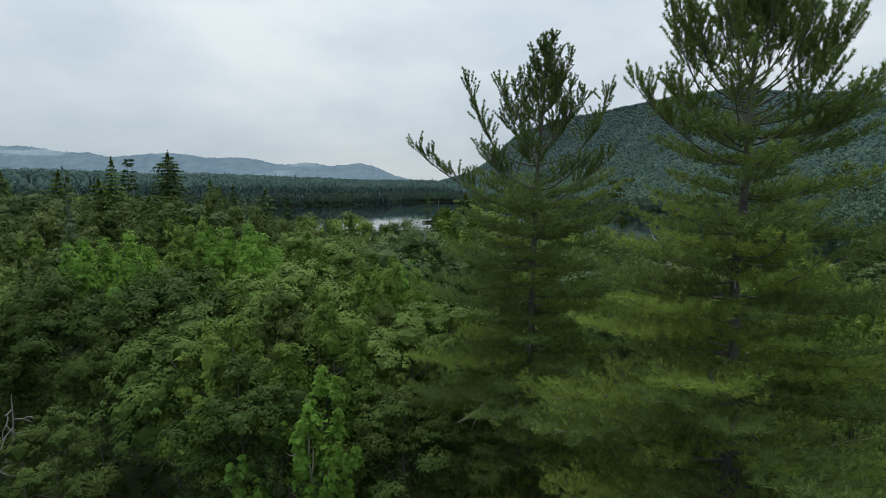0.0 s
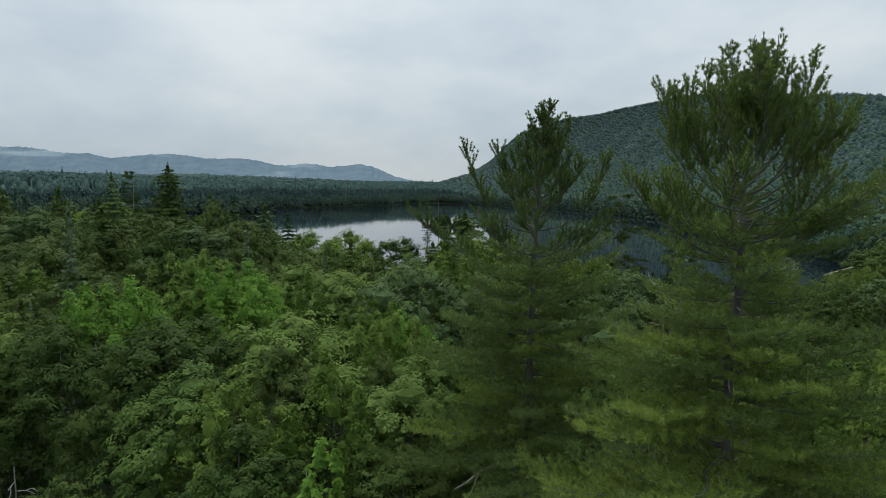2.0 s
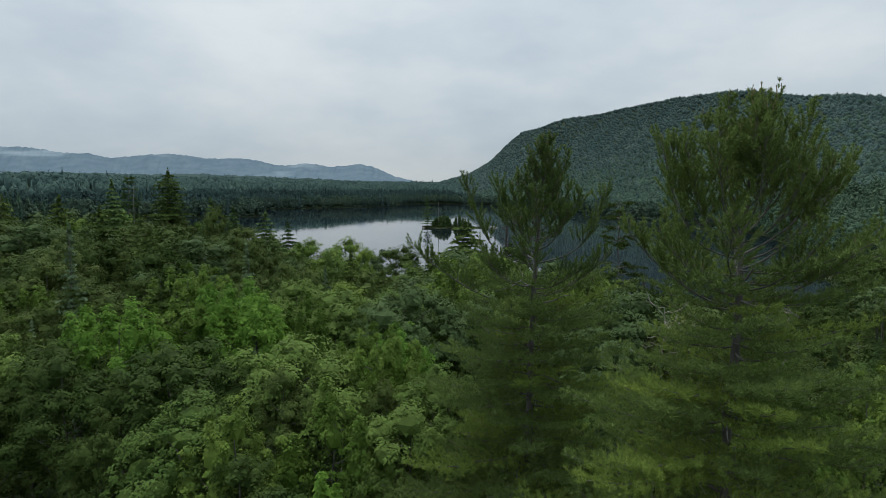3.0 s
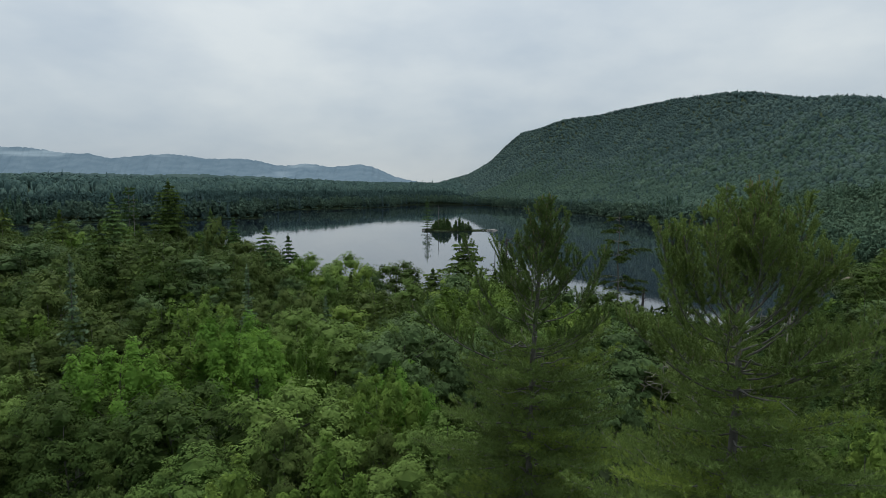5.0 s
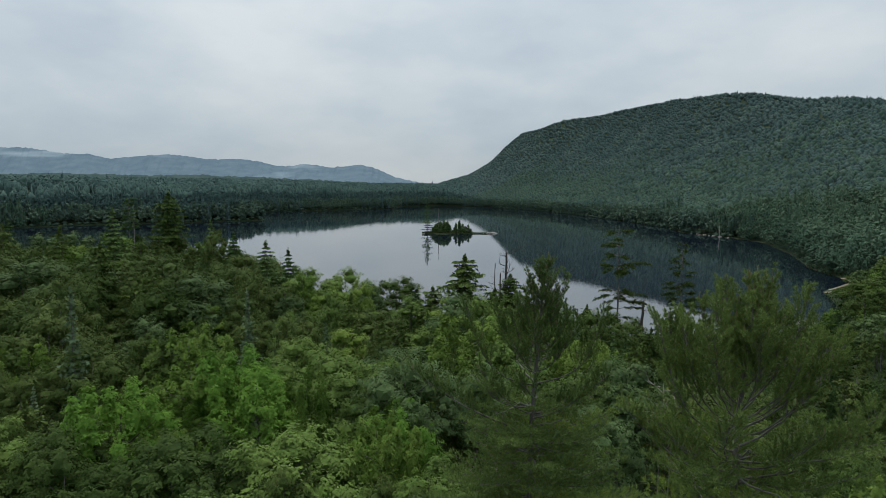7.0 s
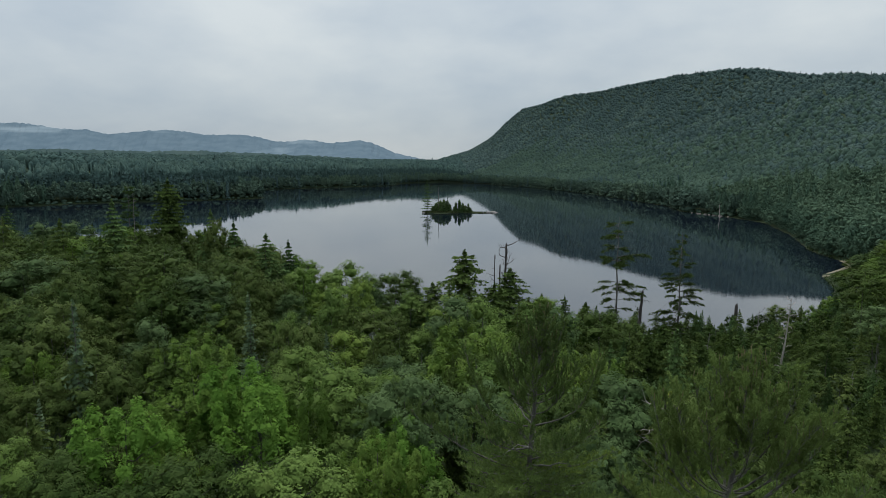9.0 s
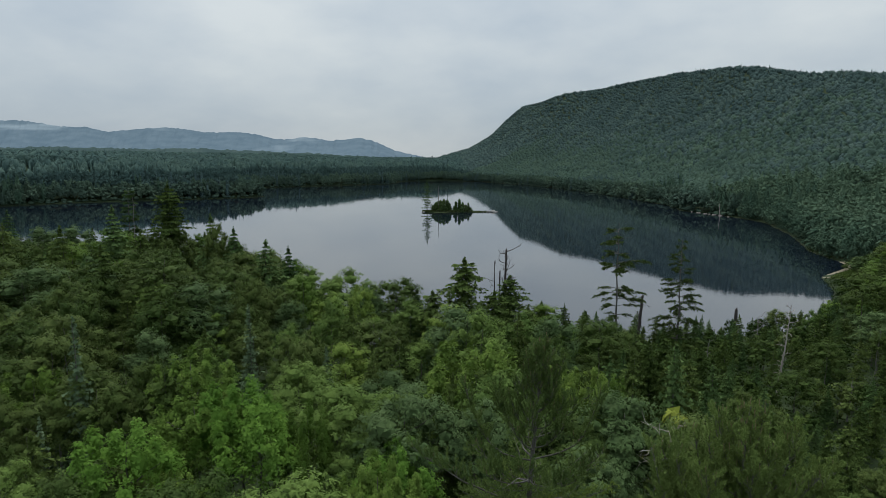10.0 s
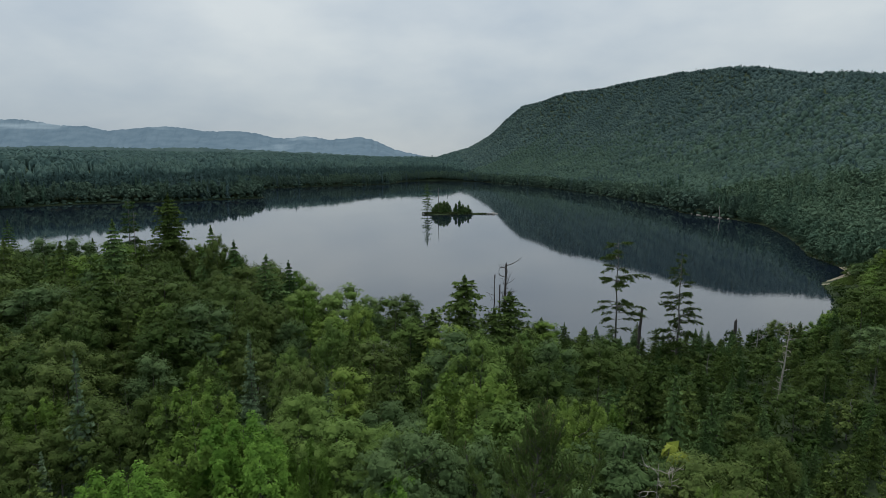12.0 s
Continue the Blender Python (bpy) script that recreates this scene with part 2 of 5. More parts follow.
def leaves(centres, normals, size, rng, slim=0.6, along=None):
    """Pointed leaves, three corners each, lying across their normals; along: where their tips point."""
    n = len(centres)
    normals = unit(normals)
    if along is None:
        along = rng.normal(size=(n, 3))
    b = unit(np.cross(normals, along))
    a = np.cross(b, normals)
    s = (size * rng.uniform(0.65, 1.3, n))[:, None]
    v = np.stack([centres + a * s, centres - a * s * 0.75 + b * s * slim, centres - a * s * 0.75 - b * s * slim], 1)
    return v.reshape(-1, 3), np.arange(3 * n).reshape(n, 3)


def tufts(centres, axes, needles, length, width, rng, spread=0.75):
    """Brushes of needles: thin triangles that fan out round each axis."""
    n = len(centres)
    c, ax = np.repeat(centres, needles, 0), np.repeat(unit(axes), needles, 0)
    side = unit(np.cross(ax, rng.normal(size=(n * needles, 3))))
    open_ = rng.uniform(0.15, spread, (n * needles, 1))
    way = unit(ax * (1 - 0.5 * open_) + side * open_ * 1.25)
    base = c + ax * rng.uniform(-0.5, 0.3, (n * needles, 1)) * length
    cross = unit(np.cross(way, rng.normal(size=(n * needles, 3)))) * width / 2
    tip = base + way * length * rng.uniform(0.75, 1.2, (n * needles, 1))
    v = np.stack([base - cross, base + cross, tip], 1).reshape(-1, 3)
    return v, np.arange(3 * n * needles).reshape(-1, 3)


def tubes(lines, sides=6):
    """Tapered round sticks along lines of (point, radius) rows, as one set of quads."""
    verts, faces, at = [], [], 0
    for pts, radii in lines:
        pts = np.asarray(pts, float)
        way = unit(np.gradient(pts, axis=0))
        ref = np.where(np.abs(way[:, 2:3]) > 0.9, [[1.0, 0, 0]], [[0, 0, 1.0]])
        a = unit(np.cross(way, ref))
        b = np.cross(way, a)
        ang = np.arange(sides) * 2 * np.pi / sides
        ring = a[:, None] * np.cos(ang)[None, :, None] + b[:, None] * np.sin(ang)[None, :, None]
        verts.append((pts[:, None] + ring * np.asarray(radii)[:, None, None]).reshape(-1, 3))
        for i in range(len(pts) - 1):
            for j in range(sides):
                p, q = at + i * sides + j, at + i * sides + (j + 1) % sides
                faces.append((p, q, q + sides, p + sides))
        at += len(pts) * sides
    return np.concatenate(verts), np.array(faces)


def join(*sets):
    """Joins (verts, faces) sets with faces of one size."""
    vs, fs, at = [], [], 0
    for v, f in sets:
        vs.append(v)
        fs.append(f + at)
        at += len(v)
    return np.concatenate(vs), np.concatenate(fs)


def bend(p0, p1, sag, n, rng, wobble=0.0):
    """A line of n points from p0 to p1, bowed upwards by sag, a little crooked."""
    u = np.linspace(0, 1, n)[:, None]
    line = np.asarray(p0) * (1 - u) + np.asarray(p1) * u
    line[:, 2] += sag * 4 * (u * (1 - u))[:, 0]
    line[1:-1] += rng.normal(size=(n - 2, 3)) * wobble
    return line


# ---- the lie of the land (lake level is 0) ----
LAKE = np.array([
    (99, 166), (78, 160), (50, 153), (20, 150), (-20, 150), (-60, 188), (-110, 215), (-200, 262), (-330, 335), (-480, 420),
    (-560, 520), (-520, 610), (-460, 645), (-415, 706), (-382, 725), (-314, 762), (-245, 815), (-237, 830), (-330, 960), (-318, 1118),
    (-236, 1194), (-110, 1313), (-94, 1494), (-2, 1560), (81, 1459), (170, 1204), (205, 1043), (228, 849), (239, 662), (226, 590),
    (244, 517), (245, 471), (218, 386), (189, 317), (186, 297), (184, 281), (179, 270), (152, 246), (141, 220), (125, 195)], float)
# Crest of the long mountain: bearing (x / y), distance ahead, height.
CREST = np.array([(-0.021, 3000, 58), (0.042, 2900, 104), (0.058, 2850, 128), (0.074, 2800, 154), (0.1, 2650, 216), (0.126, 2500, 256), (0.192, 2150, 268), (0.315, 1820, 274),
                  (0.368, 1700, 280), (0.446, 1450, 252), (0.490, 1330, 238), (0.571, 1180, 207), (0.641, 1110, 199), (0.693, 1050, 186), (1.2, 900, 120)])


def shore_distance(x, y):
    """Metres from the lake's edge, negative on the water."""
    x, y = np.asarray(x, float), np.asarray(y, float)
    best, inside = np.full(x.shape, 1e9), np.zeros(x.shape, bool)
    for (ax, ay), (bx, by) in zip(LAKE, np.roll(LAKE, -1, 0)):
        ex, ey = bx - ax, by - ay
        t = np.clip(((x - ax) * ex + (y - ay) * ey) / (ex * ex + ey * ey), 0, 1)
        best = np.minimum(best, np.hypot(x - ax - t * ex, y - ay - t * ey))
        cross = (ay > y) != (by > y)
        inside ^= cross & (x < (bx - ax) * (y - ay) / (by - ay + 1e-12) + ax)
    return np.where(inside, -best, best)


def land(x, y):
    """Ground height."""
    x, y = np.asarray(x, float), np.asarray(y, float)
    sd = shore_distance(x, y)
    out = np.maximum(sd, 0)
    near = step(330, 190, y) * step(150, 90, x)
    near_h = (12.5 - 7.0 * step(18, 52, x) + 4 * step(75, 130, x)) * step(-4, 52, sd)
    k = x / np.maximum(y, 60)
    bank = 36 * step(0.08, -0.02, k) * np.minimum(out / 200, 1) ** 0.85
    far = 1.2 * step(0, 10, out) + bank + (0.010 + 0.012 * step(-0.05, -0.3, k)) * np.minimum(out, 1600)
    far_d, far_z = np.interp(k, CREST[:, 0], CREST[:, 1]), np.interp(k, CREST[:, 0], CREST[:, 2])
    s = out / (out + np.maximum(far_d - y, 0) + 1e-6)
    over = np.maximum(y - far_d, 0)
    hill = far_z * s ** 1.25 * (1 - 0.7 * step(0, 900, over)) * step(-0.06, 0.0, k)
    wave = 3.0 * np.sin(x / 61 + 0.6) * np.sin(y / 83) * step(60, 300, out)
    h = near * near_h + (1 - near) * np.maximum(far, hill) + wave
    return np.where(sd < 0, np.maximum(sd * 0.12, -6), np.maximum(h, 0.04 + 0.03 * np.minimum(out, 10)))


def build_ground():
    u = np.linspace(-1, 1, 250)
    xs = 4400 * np.sinh(4.2 * u) / np.sinh(4.2)
    w = np.linspace(0, 1, 270)
    ys = 150 + np.where(w < 0.22, -1350 * (np.maximum(0.22 - w, 0) / 0.22) ** 1.8, 4400 * np.sinh(3.3 * (w - 0.22) / 0.78) / np.sinh(3.3))
    gx, gy = np.meshgrid(xs, ys)
    z = land(gx, gy)
    nx, ny = len(xs), len(ys)
    i = (np.arange(ny - 1)[:, None] * nx + np.arange(nx - 1)).ravel()
    me = mesh_of("ground", np.stack([gx, gy, z], -1).reshape(-1, 3), np.stack([i, i + 1, i + nx + 1, i + nx], 1), M_FLOOR, smooth=True)
    tagged(new("ground", me), "dark forest floor sloping down to a lake", "ground", kind="structure")
    ring = [(-900, 100), (500, 100), (500, 1800), (-900, 1800)]
    water = mesh_of("water", [(x, y, 0) for x, y in ring], [(0, 1, 2, 3)], M_WATER)
    tagged(new("water", water), "calm dark lake mirroring the sky and the mountain", "lake", kind="structure")


build_ground()


def build_far_hills():
    """Two rows of hills, kilometres away, with painted haze that glows."""
    def row(name, pts, dist, depth, mat, label, rough):
        rng = np.random.default_rng(5)
        k = np.linspace(pts[0][0], pts[-1][0], 260)
        top = np.interp(k, [p[0] for p in pts], [p[1] for p in pts])
        soft = np.convolve(np.pad(top, 4, mode="edge"), np.ones(9) / 9, "valid")
        top = 0.5 * top + 0.5 * soft + rng.uniform(-rough, rough, len(k))
        v, n = [], 9
        for j in range(n):
            a = j / (n - 1)
            y = dist - depth * (1 - a)
            h = 20 + (top - 20) * a ** 1.2 + rng.uniform(-rough, rough, len(k)) * (a < 1)
            v.append(np.stack([k * dist * (0.82 + 0.18 * a), np.full(len(k), y), h], 1))
        v.append(np.stack([k * dist * 1.02, np.full(len(k), dist + 300), np.full(len(k), 0)], 1))
        m = len(k)
        i = (np.arange(n)[:, None] * m + np.arange(m - 1)).ravel()
        me = mesh_of(name, np.concatenate(v), np.stack([i, i + 1, i + m + 1, i + m], 1), mat, smooth=False)
        tagged(new(name, me), label, "hills", kind="structure")

    haze = distance_material("painted_haze_hills", (0.072, 0.106, 0.134), (0.090, 0.126, 0.154), 0.45, 0.75)
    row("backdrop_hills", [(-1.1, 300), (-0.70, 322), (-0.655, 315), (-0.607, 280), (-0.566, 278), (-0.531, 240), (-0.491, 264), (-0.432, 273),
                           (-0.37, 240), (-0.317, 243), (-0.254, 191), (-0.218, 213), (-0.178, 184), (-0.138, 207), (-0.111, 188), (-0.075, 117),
                           (-0.03, 78), (0.1, 60)], 4200, 900, haze, "wooded hills in the distance, dim blue haze and mist painted on", 4)
    nearer = distance_material("painted_haze_woods", (0.036, 0.058, 0.058), (0.050, 0.074, 0.070), 0.30)
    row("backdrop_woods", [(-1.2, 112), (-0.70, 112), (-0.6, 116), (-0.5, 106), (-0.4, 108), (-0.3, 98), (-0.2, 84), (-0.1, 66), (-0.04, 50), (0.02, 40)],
        2900, 500, nearer, "low wooded rise with thin haze painted in its colour", 4)


build_far_hills()


# ---- tree makers ----
def ball(rng, fine=1):
    """An uneven round body one metre in radius."""
    b = bmesh.new()
    bmesh.ops.create_icosphere(b, subdivisions=fine, radius=1)
    v = np.array([w.co[:] for w in b.verts])
    f = np.array([[w.index for w in t.verts] for t in b.faces])
    b.free()
    return v * rng.uniform(0.8, 1.12, (len(v), 1)), f


def crown_cloud(rng, height, radius, lobes, sprays, per, leaf, shape="round"):
    """Leaf places of a broad crown, its foot at z = 0: boughs that stand out from a dome with gaps between them, each one dressed with leaf clumps."""
    k = (np.arange(lobes) + 0.5) / lobes
    up = 1.0 - 1.35 * k + rng.normal(size=lobes) * 0.06
    turn = np.arange(lobes) * 2.39996 + rng.normal(size=lobes) * 0.35
    flat = np.sqrt(np.clip(1 - up ** 2, 0.02, 1))
    e = np.stack([flat * np.cos(turn), flat * np.sin(turn), up], 1)
    rad = np.array([radius, radius, height * 0.5])
    big = radius * rng.uniform(0.19, 0.47, lobes)
    c = e * (rad - big[:, None] * [0.8, 0.8, 0.7]) * rng.uniform(0.78, 1.08, (lobes, 1)) + [0, 0, height * 0.5]
    d = unit(rng.normal(size=(lobes, sprays, 3)) + e[:, None] * 0.55 + [0, 0, 0.45])
    if shape == "spray":
        t = rng.random((lobes, sprays, 1)) ** 1.2
        thin = (1.04 - t) * (0.72 + 0.30 * np.cos(t * 26 + rng.random((lobes, 1, 1)) * 6))
        p = d * [1, 1, 0.35] * thin * big[:, None, None] * 0.95
        p[..., 2:] += (t * 1.9 - 0.6) * big[:, None, None]
        p = c[:, None] + p
    else:
        p = c[:, None] + d * [1.08, 1.08, 0.74] * big[:, None, None] * rng.uniform(0.72, 1.08, (lobes, sprays, 1))
    p, d = p.reshape(-1, 3), d.reshape(-1, 3)
    n = len(p)
    clump = radius * rng.uniform(0.05, 0.10, (n, 1, 1))
    q = unit(rng.normal(size=(n, per, 3))) * rng.uniform(0.25, 1.0, (n, per, 1)) ** 0.6 * [1.25, 1.25, 0.62]
    at = p[:, None] + q * clump
    at[..., 2] -= 0.35 * clump[..., 0] * (q[..., 0] ** 2 + q[..., 1] ** 2)
    nrm = 0.30 * q + 0.65 * d[:, None] + [0, 0, 0.55] + rng.normal(size=q.shape) * 0.16
    tips = q * 0.9 + 0.5 * d[:, None] + [0, 0, -0.35] + rng.normal(size=q.shape) * 0.4
    body = np.array([0.30, 0.30, 0.44] if shape == "spray" else [0.50, 0.50, 0.34])
    lift_up = np.array([0, 0, 0.02 if shape == "spray" else 0.0])
    masses = []
    for mid, size in zip(c, big):
        w, g = ball(rng)
        masses.append((w * body * size + mid + lift_up * size, g))
        way = unit(rng.normal(size=(40 if per > 12 else 5, 3)) + [0, 0, 0.5])
        masses.append(leaves(way * body * size * rng.uniform(1.05, 1.45, (len(way), 1)) + mid + lift_up * size, way + [0, 0, 0.4] + rng.normal(size=way.shape) * 0.25, leaf * 2.1, rng, 0.7))
    m = max(10, n * per // 16)
    core = unit(rng.normal(size=(m, 3))) * rad * rng.uniform(0.30, 0.74, (m, 1)) + [0, 0, height * 0.47]
    inner = leaves(core, rng.normal(size=(m, 3)) + [0, 0, 0.4], leaf * 1.7, rng, 0.6)
    return join(leaves(at.reshape(-1, 3), nrm.reshape(-1, 3), leaf * 1.2, rng, 0.62, tips.reshape(-1, 3)), inner, *masses)


def limbs_of(rng, height, foot, radius, count, girth, sides):
    """A trunk with limbs that reach into the crown."""
    top = np.array([rng.normal() * 0.3, rng.normal() * 0.3, height * 0.93])
    trunk = bend((0, 0, -0.6), top, 0, 9, rng, 0.09)
    lines = [(trunk, np.linspace(girth, girth * 0.14, 9))]
    for i in range(count):
        z = foot * 0.8 + (height * 0.82 - foot * 0.8) * (i + rng.random()) / count
        a = i * 2.4 + rng.random()
        reach = radius * rng.uniform(0.6, 0.95) * (1 - 0.5 * max(0, (z - foot) / (height - foot)))
        start = np.array([np.interp(z, trunk[:, 2], trunk[:, j]) for j in range(3)])
        end = start + [reach * math.cos(a), reach * math.sin(a), reach * rng.uniform(0.5, 1.0)]
        line = bend(start, end, -0.06 * reach, 6, rng, 0.05)
        lines.append((line, np.linspace(girth * 0.36, girth * 0.06, 6)))
    return tubes(lines, sides)


def broadleaf(name, seed, height, radius, lobes, sprays, per, leaf, mat, label, shape="round", bark=None, foot=0.42, group="trees of the near wood", limbs=8, sides=6):
    rng = np.random.default_rng(seed)
    tree = tagged(new(name), label, "tree", group)
    f = height * foot
    v, fa = limbs_of(rng, height, f, radius, limbs, 0.011 * height + 0.02, sides)
    part("trunk", mesh_of("trunk", v, fa, bark or M_BARK, smooth=True), tree, "grey trunk with limbs")
    v, fa = crown_cloud(rng, height - f, radius, lobes, sprays, per, leaf, shape)
    part("crown", mesh_of("crown", v + [0, 0, f], fa, mat), tree, "leafy crown")
    return tree


def spruce(name, seed, height, radius, whorls, per, frond, mat, label, foot=0.08, droop=0.25, gaps=0.0, group="conifers of the near wood", taper=0.82):
    """A pointed conifer of drooping flat fronds."""
    rng = np.random.default_rng(seed)
    tree = tagged(new(name), label, "tree", group)
    line = bend((0, 0, -0.6), (rng.normal() * 0.15, rng.normal() * 0.15, height), 0, 8, rng, 0.03)
    sticks = [(line, np.linspace(0.011 * height + 0.02, 0.012, 8))]
    centres, normals = [], []
    for i in range(whorls):
        a0 = i / (whorls - 1)
        z = height * (foot + (0.975 - foot) * a0 ** 0.9)
        reach = radius * (1 - a0) ** taper * rng.uniform(0.62, 1.15) + 0.10
        for j in range(per):
            if rng.random() < gaps:
                continue
            a = rng.random() * 6.283
            r = reach * rng.uniform(0.55, 1.18)
            n = max(3, int(r / (frond * 0.48)))
            u = (np.arange(n) + rng.random(n) * 0.6 + 0.3) / n
            way = np.array([math.cos(a), math.sin(a)])
            p = np.zeros((n, 3))
            p[:, :2] = way * (u * r)[:, None]
            p[:, 2] = z + r * (0.12 * u - droop * 2.0 * u * u * (1 - 0.45 * u)) + 0.25 * droop * r * (u > 0.8) * 0.3
            side = np.array([-way[1], way[0]])
            p[:, :2] += side * (rng.normal(size=n) * 0.30 * r * (1 - 0.6 * u) * 0.5)[:, None]
            centres.append(p)
            normals.append(np.stack([way[0] * 0.6 + rng.normal(size=n) * 0.6, way[1] * 0.6 + rng.normal(size=n) * 0.6, 0.65 + rng.normal(size=n) * 0.3], 1))
            if i % 3 == 0 and j < 2:
                end = p[-1] * [0.85, 0.85, 1]
                sticks.append((bend((0, 0, z), end, 0.02 * r, 4, rng), np.linspace(0.035, 0.008, 4)))
    tip = np.stack([np.zeros(10), np.zeros(10), np.linspace(height * 0.95, height * 1.01, 10)], 1)
    centres.append(tip)
    normals.append(rng.normal(size=(10, 3)))
    v, fa = tubes(sticks, 4)
    part("trunk", mesh_of("trunk", v, fa, M_BARK, smooth=True), tree, "straight dark trunk")
    v, fa = leaves(np.concatenate(centres), np.concatenate(normals), frond, rng, 0.6)
    part("crown", mesh_of("crown", v, fa, mat), tree, "layered needle fronds")
    return tree


def shore_pine(name, seed, height, bare, label, whorls=16, reach=3.2, shape=(0.5, 1.0, 0.7), mat=None, dense=1.0, lost=0.2, lean=0.0):
    """A tall open pine by the water: whorls of crooked drooping boughs at uneven heights; shape: its reach at top, middle and foot of the crown."""
    rng = np.random.default_rng(seed)
    tree = tagged(new(name), label, "tree", "open pines on the lake shore")
    trunk = bend((0, 0, -0.6), (lean, 0, height), 0, 12, rng, 0.10)
    sticks = [(trunk, np.linspace(0.30, 0.04, 12))]
    centres, axes = [], []
    for i in range(whorls):
        a0 = min(0.985, max(0.0, (i + rng.normal() * 0.35) / (whorls - 1)))
        z = height * (bare + (0.985 - bare) * a0)
        for j in range(int(rng.integers(3, 6))):
            a = rng.random() * 6.283
            r = reach * float(np.interp(a0, [0, 0.5, 1], shape[::-1])) * rng.uniform(0.45, 1.1)
            out, side = np.array([math.cos(a), math.sin(a), 0]), np.array([-math.sin(a), math.cos(a), 0])
            start = np.array([np.interp(z, trunk[:, 2], trunk[:, k]) for k in range(3)])
            u = np.linspace(0, 1, 8)
            line = start + out * (r * u)[:, None] + side * (np.cumsum(rng.normal(size=8)) * 0.035 * r)[:, None]
            line[:, 2] += r * (rng.uniform(0.10, 0.40) * u - rng.uniform(0.20, 0.55) * u ** 2) + 0.25 * a0 * r * u
            sticks.append((line, np.linspace(0.03 + 0.008 * r, 0.010, 8)))
            if rng.random() < lost:
                continue
            for k in range(max(3, int(r * 4.5 * dense))):
                v = rng.uniform(0.28, 1.0)
                p = np.array([np.interp(v, u, line[:, m]) for m in range(3)])
                way = unit(out * 0.7 + side * rng.normal() * 0.9 + np.array([0, 0, rng.normal() * 0.22 - 0.05]))
                long = (0.24 * r * (1.15 - v) + 0.35) * rng.uniform(0.6, 1.2)
                n = max(3, int(long / 0.15))
                t = (np.arange(n) + rng.random(n)) / n
                q = p + way * (long * t)[:, None]
                q[:, 2] -= 0.18 * long * t ** 2
                centres.append(q + rng.normal(size=q.shape) * 0.05)
                axes.append(np.repeat(way[None], n, 0) + rng.normal(size=q.shape) * [0.35, 0.35, 0.16] + [0, 0, 0.12])
    v, fa = tubes(sticks, 5)
    part("trunk", mesh_of("trunk", v, fa, M_BARK, smooth=True), tree, "tall bare trunk with thin limbs")
    v, fa = tufts(np.concatenate(centres), np.concatenate(axes), 6, 0.32, 0.09, rng, 0.8)
    part("crown", mesh_of("crown", v, fa, mat or M_PINE), tree, "drooping boughs of needles")
    return tree


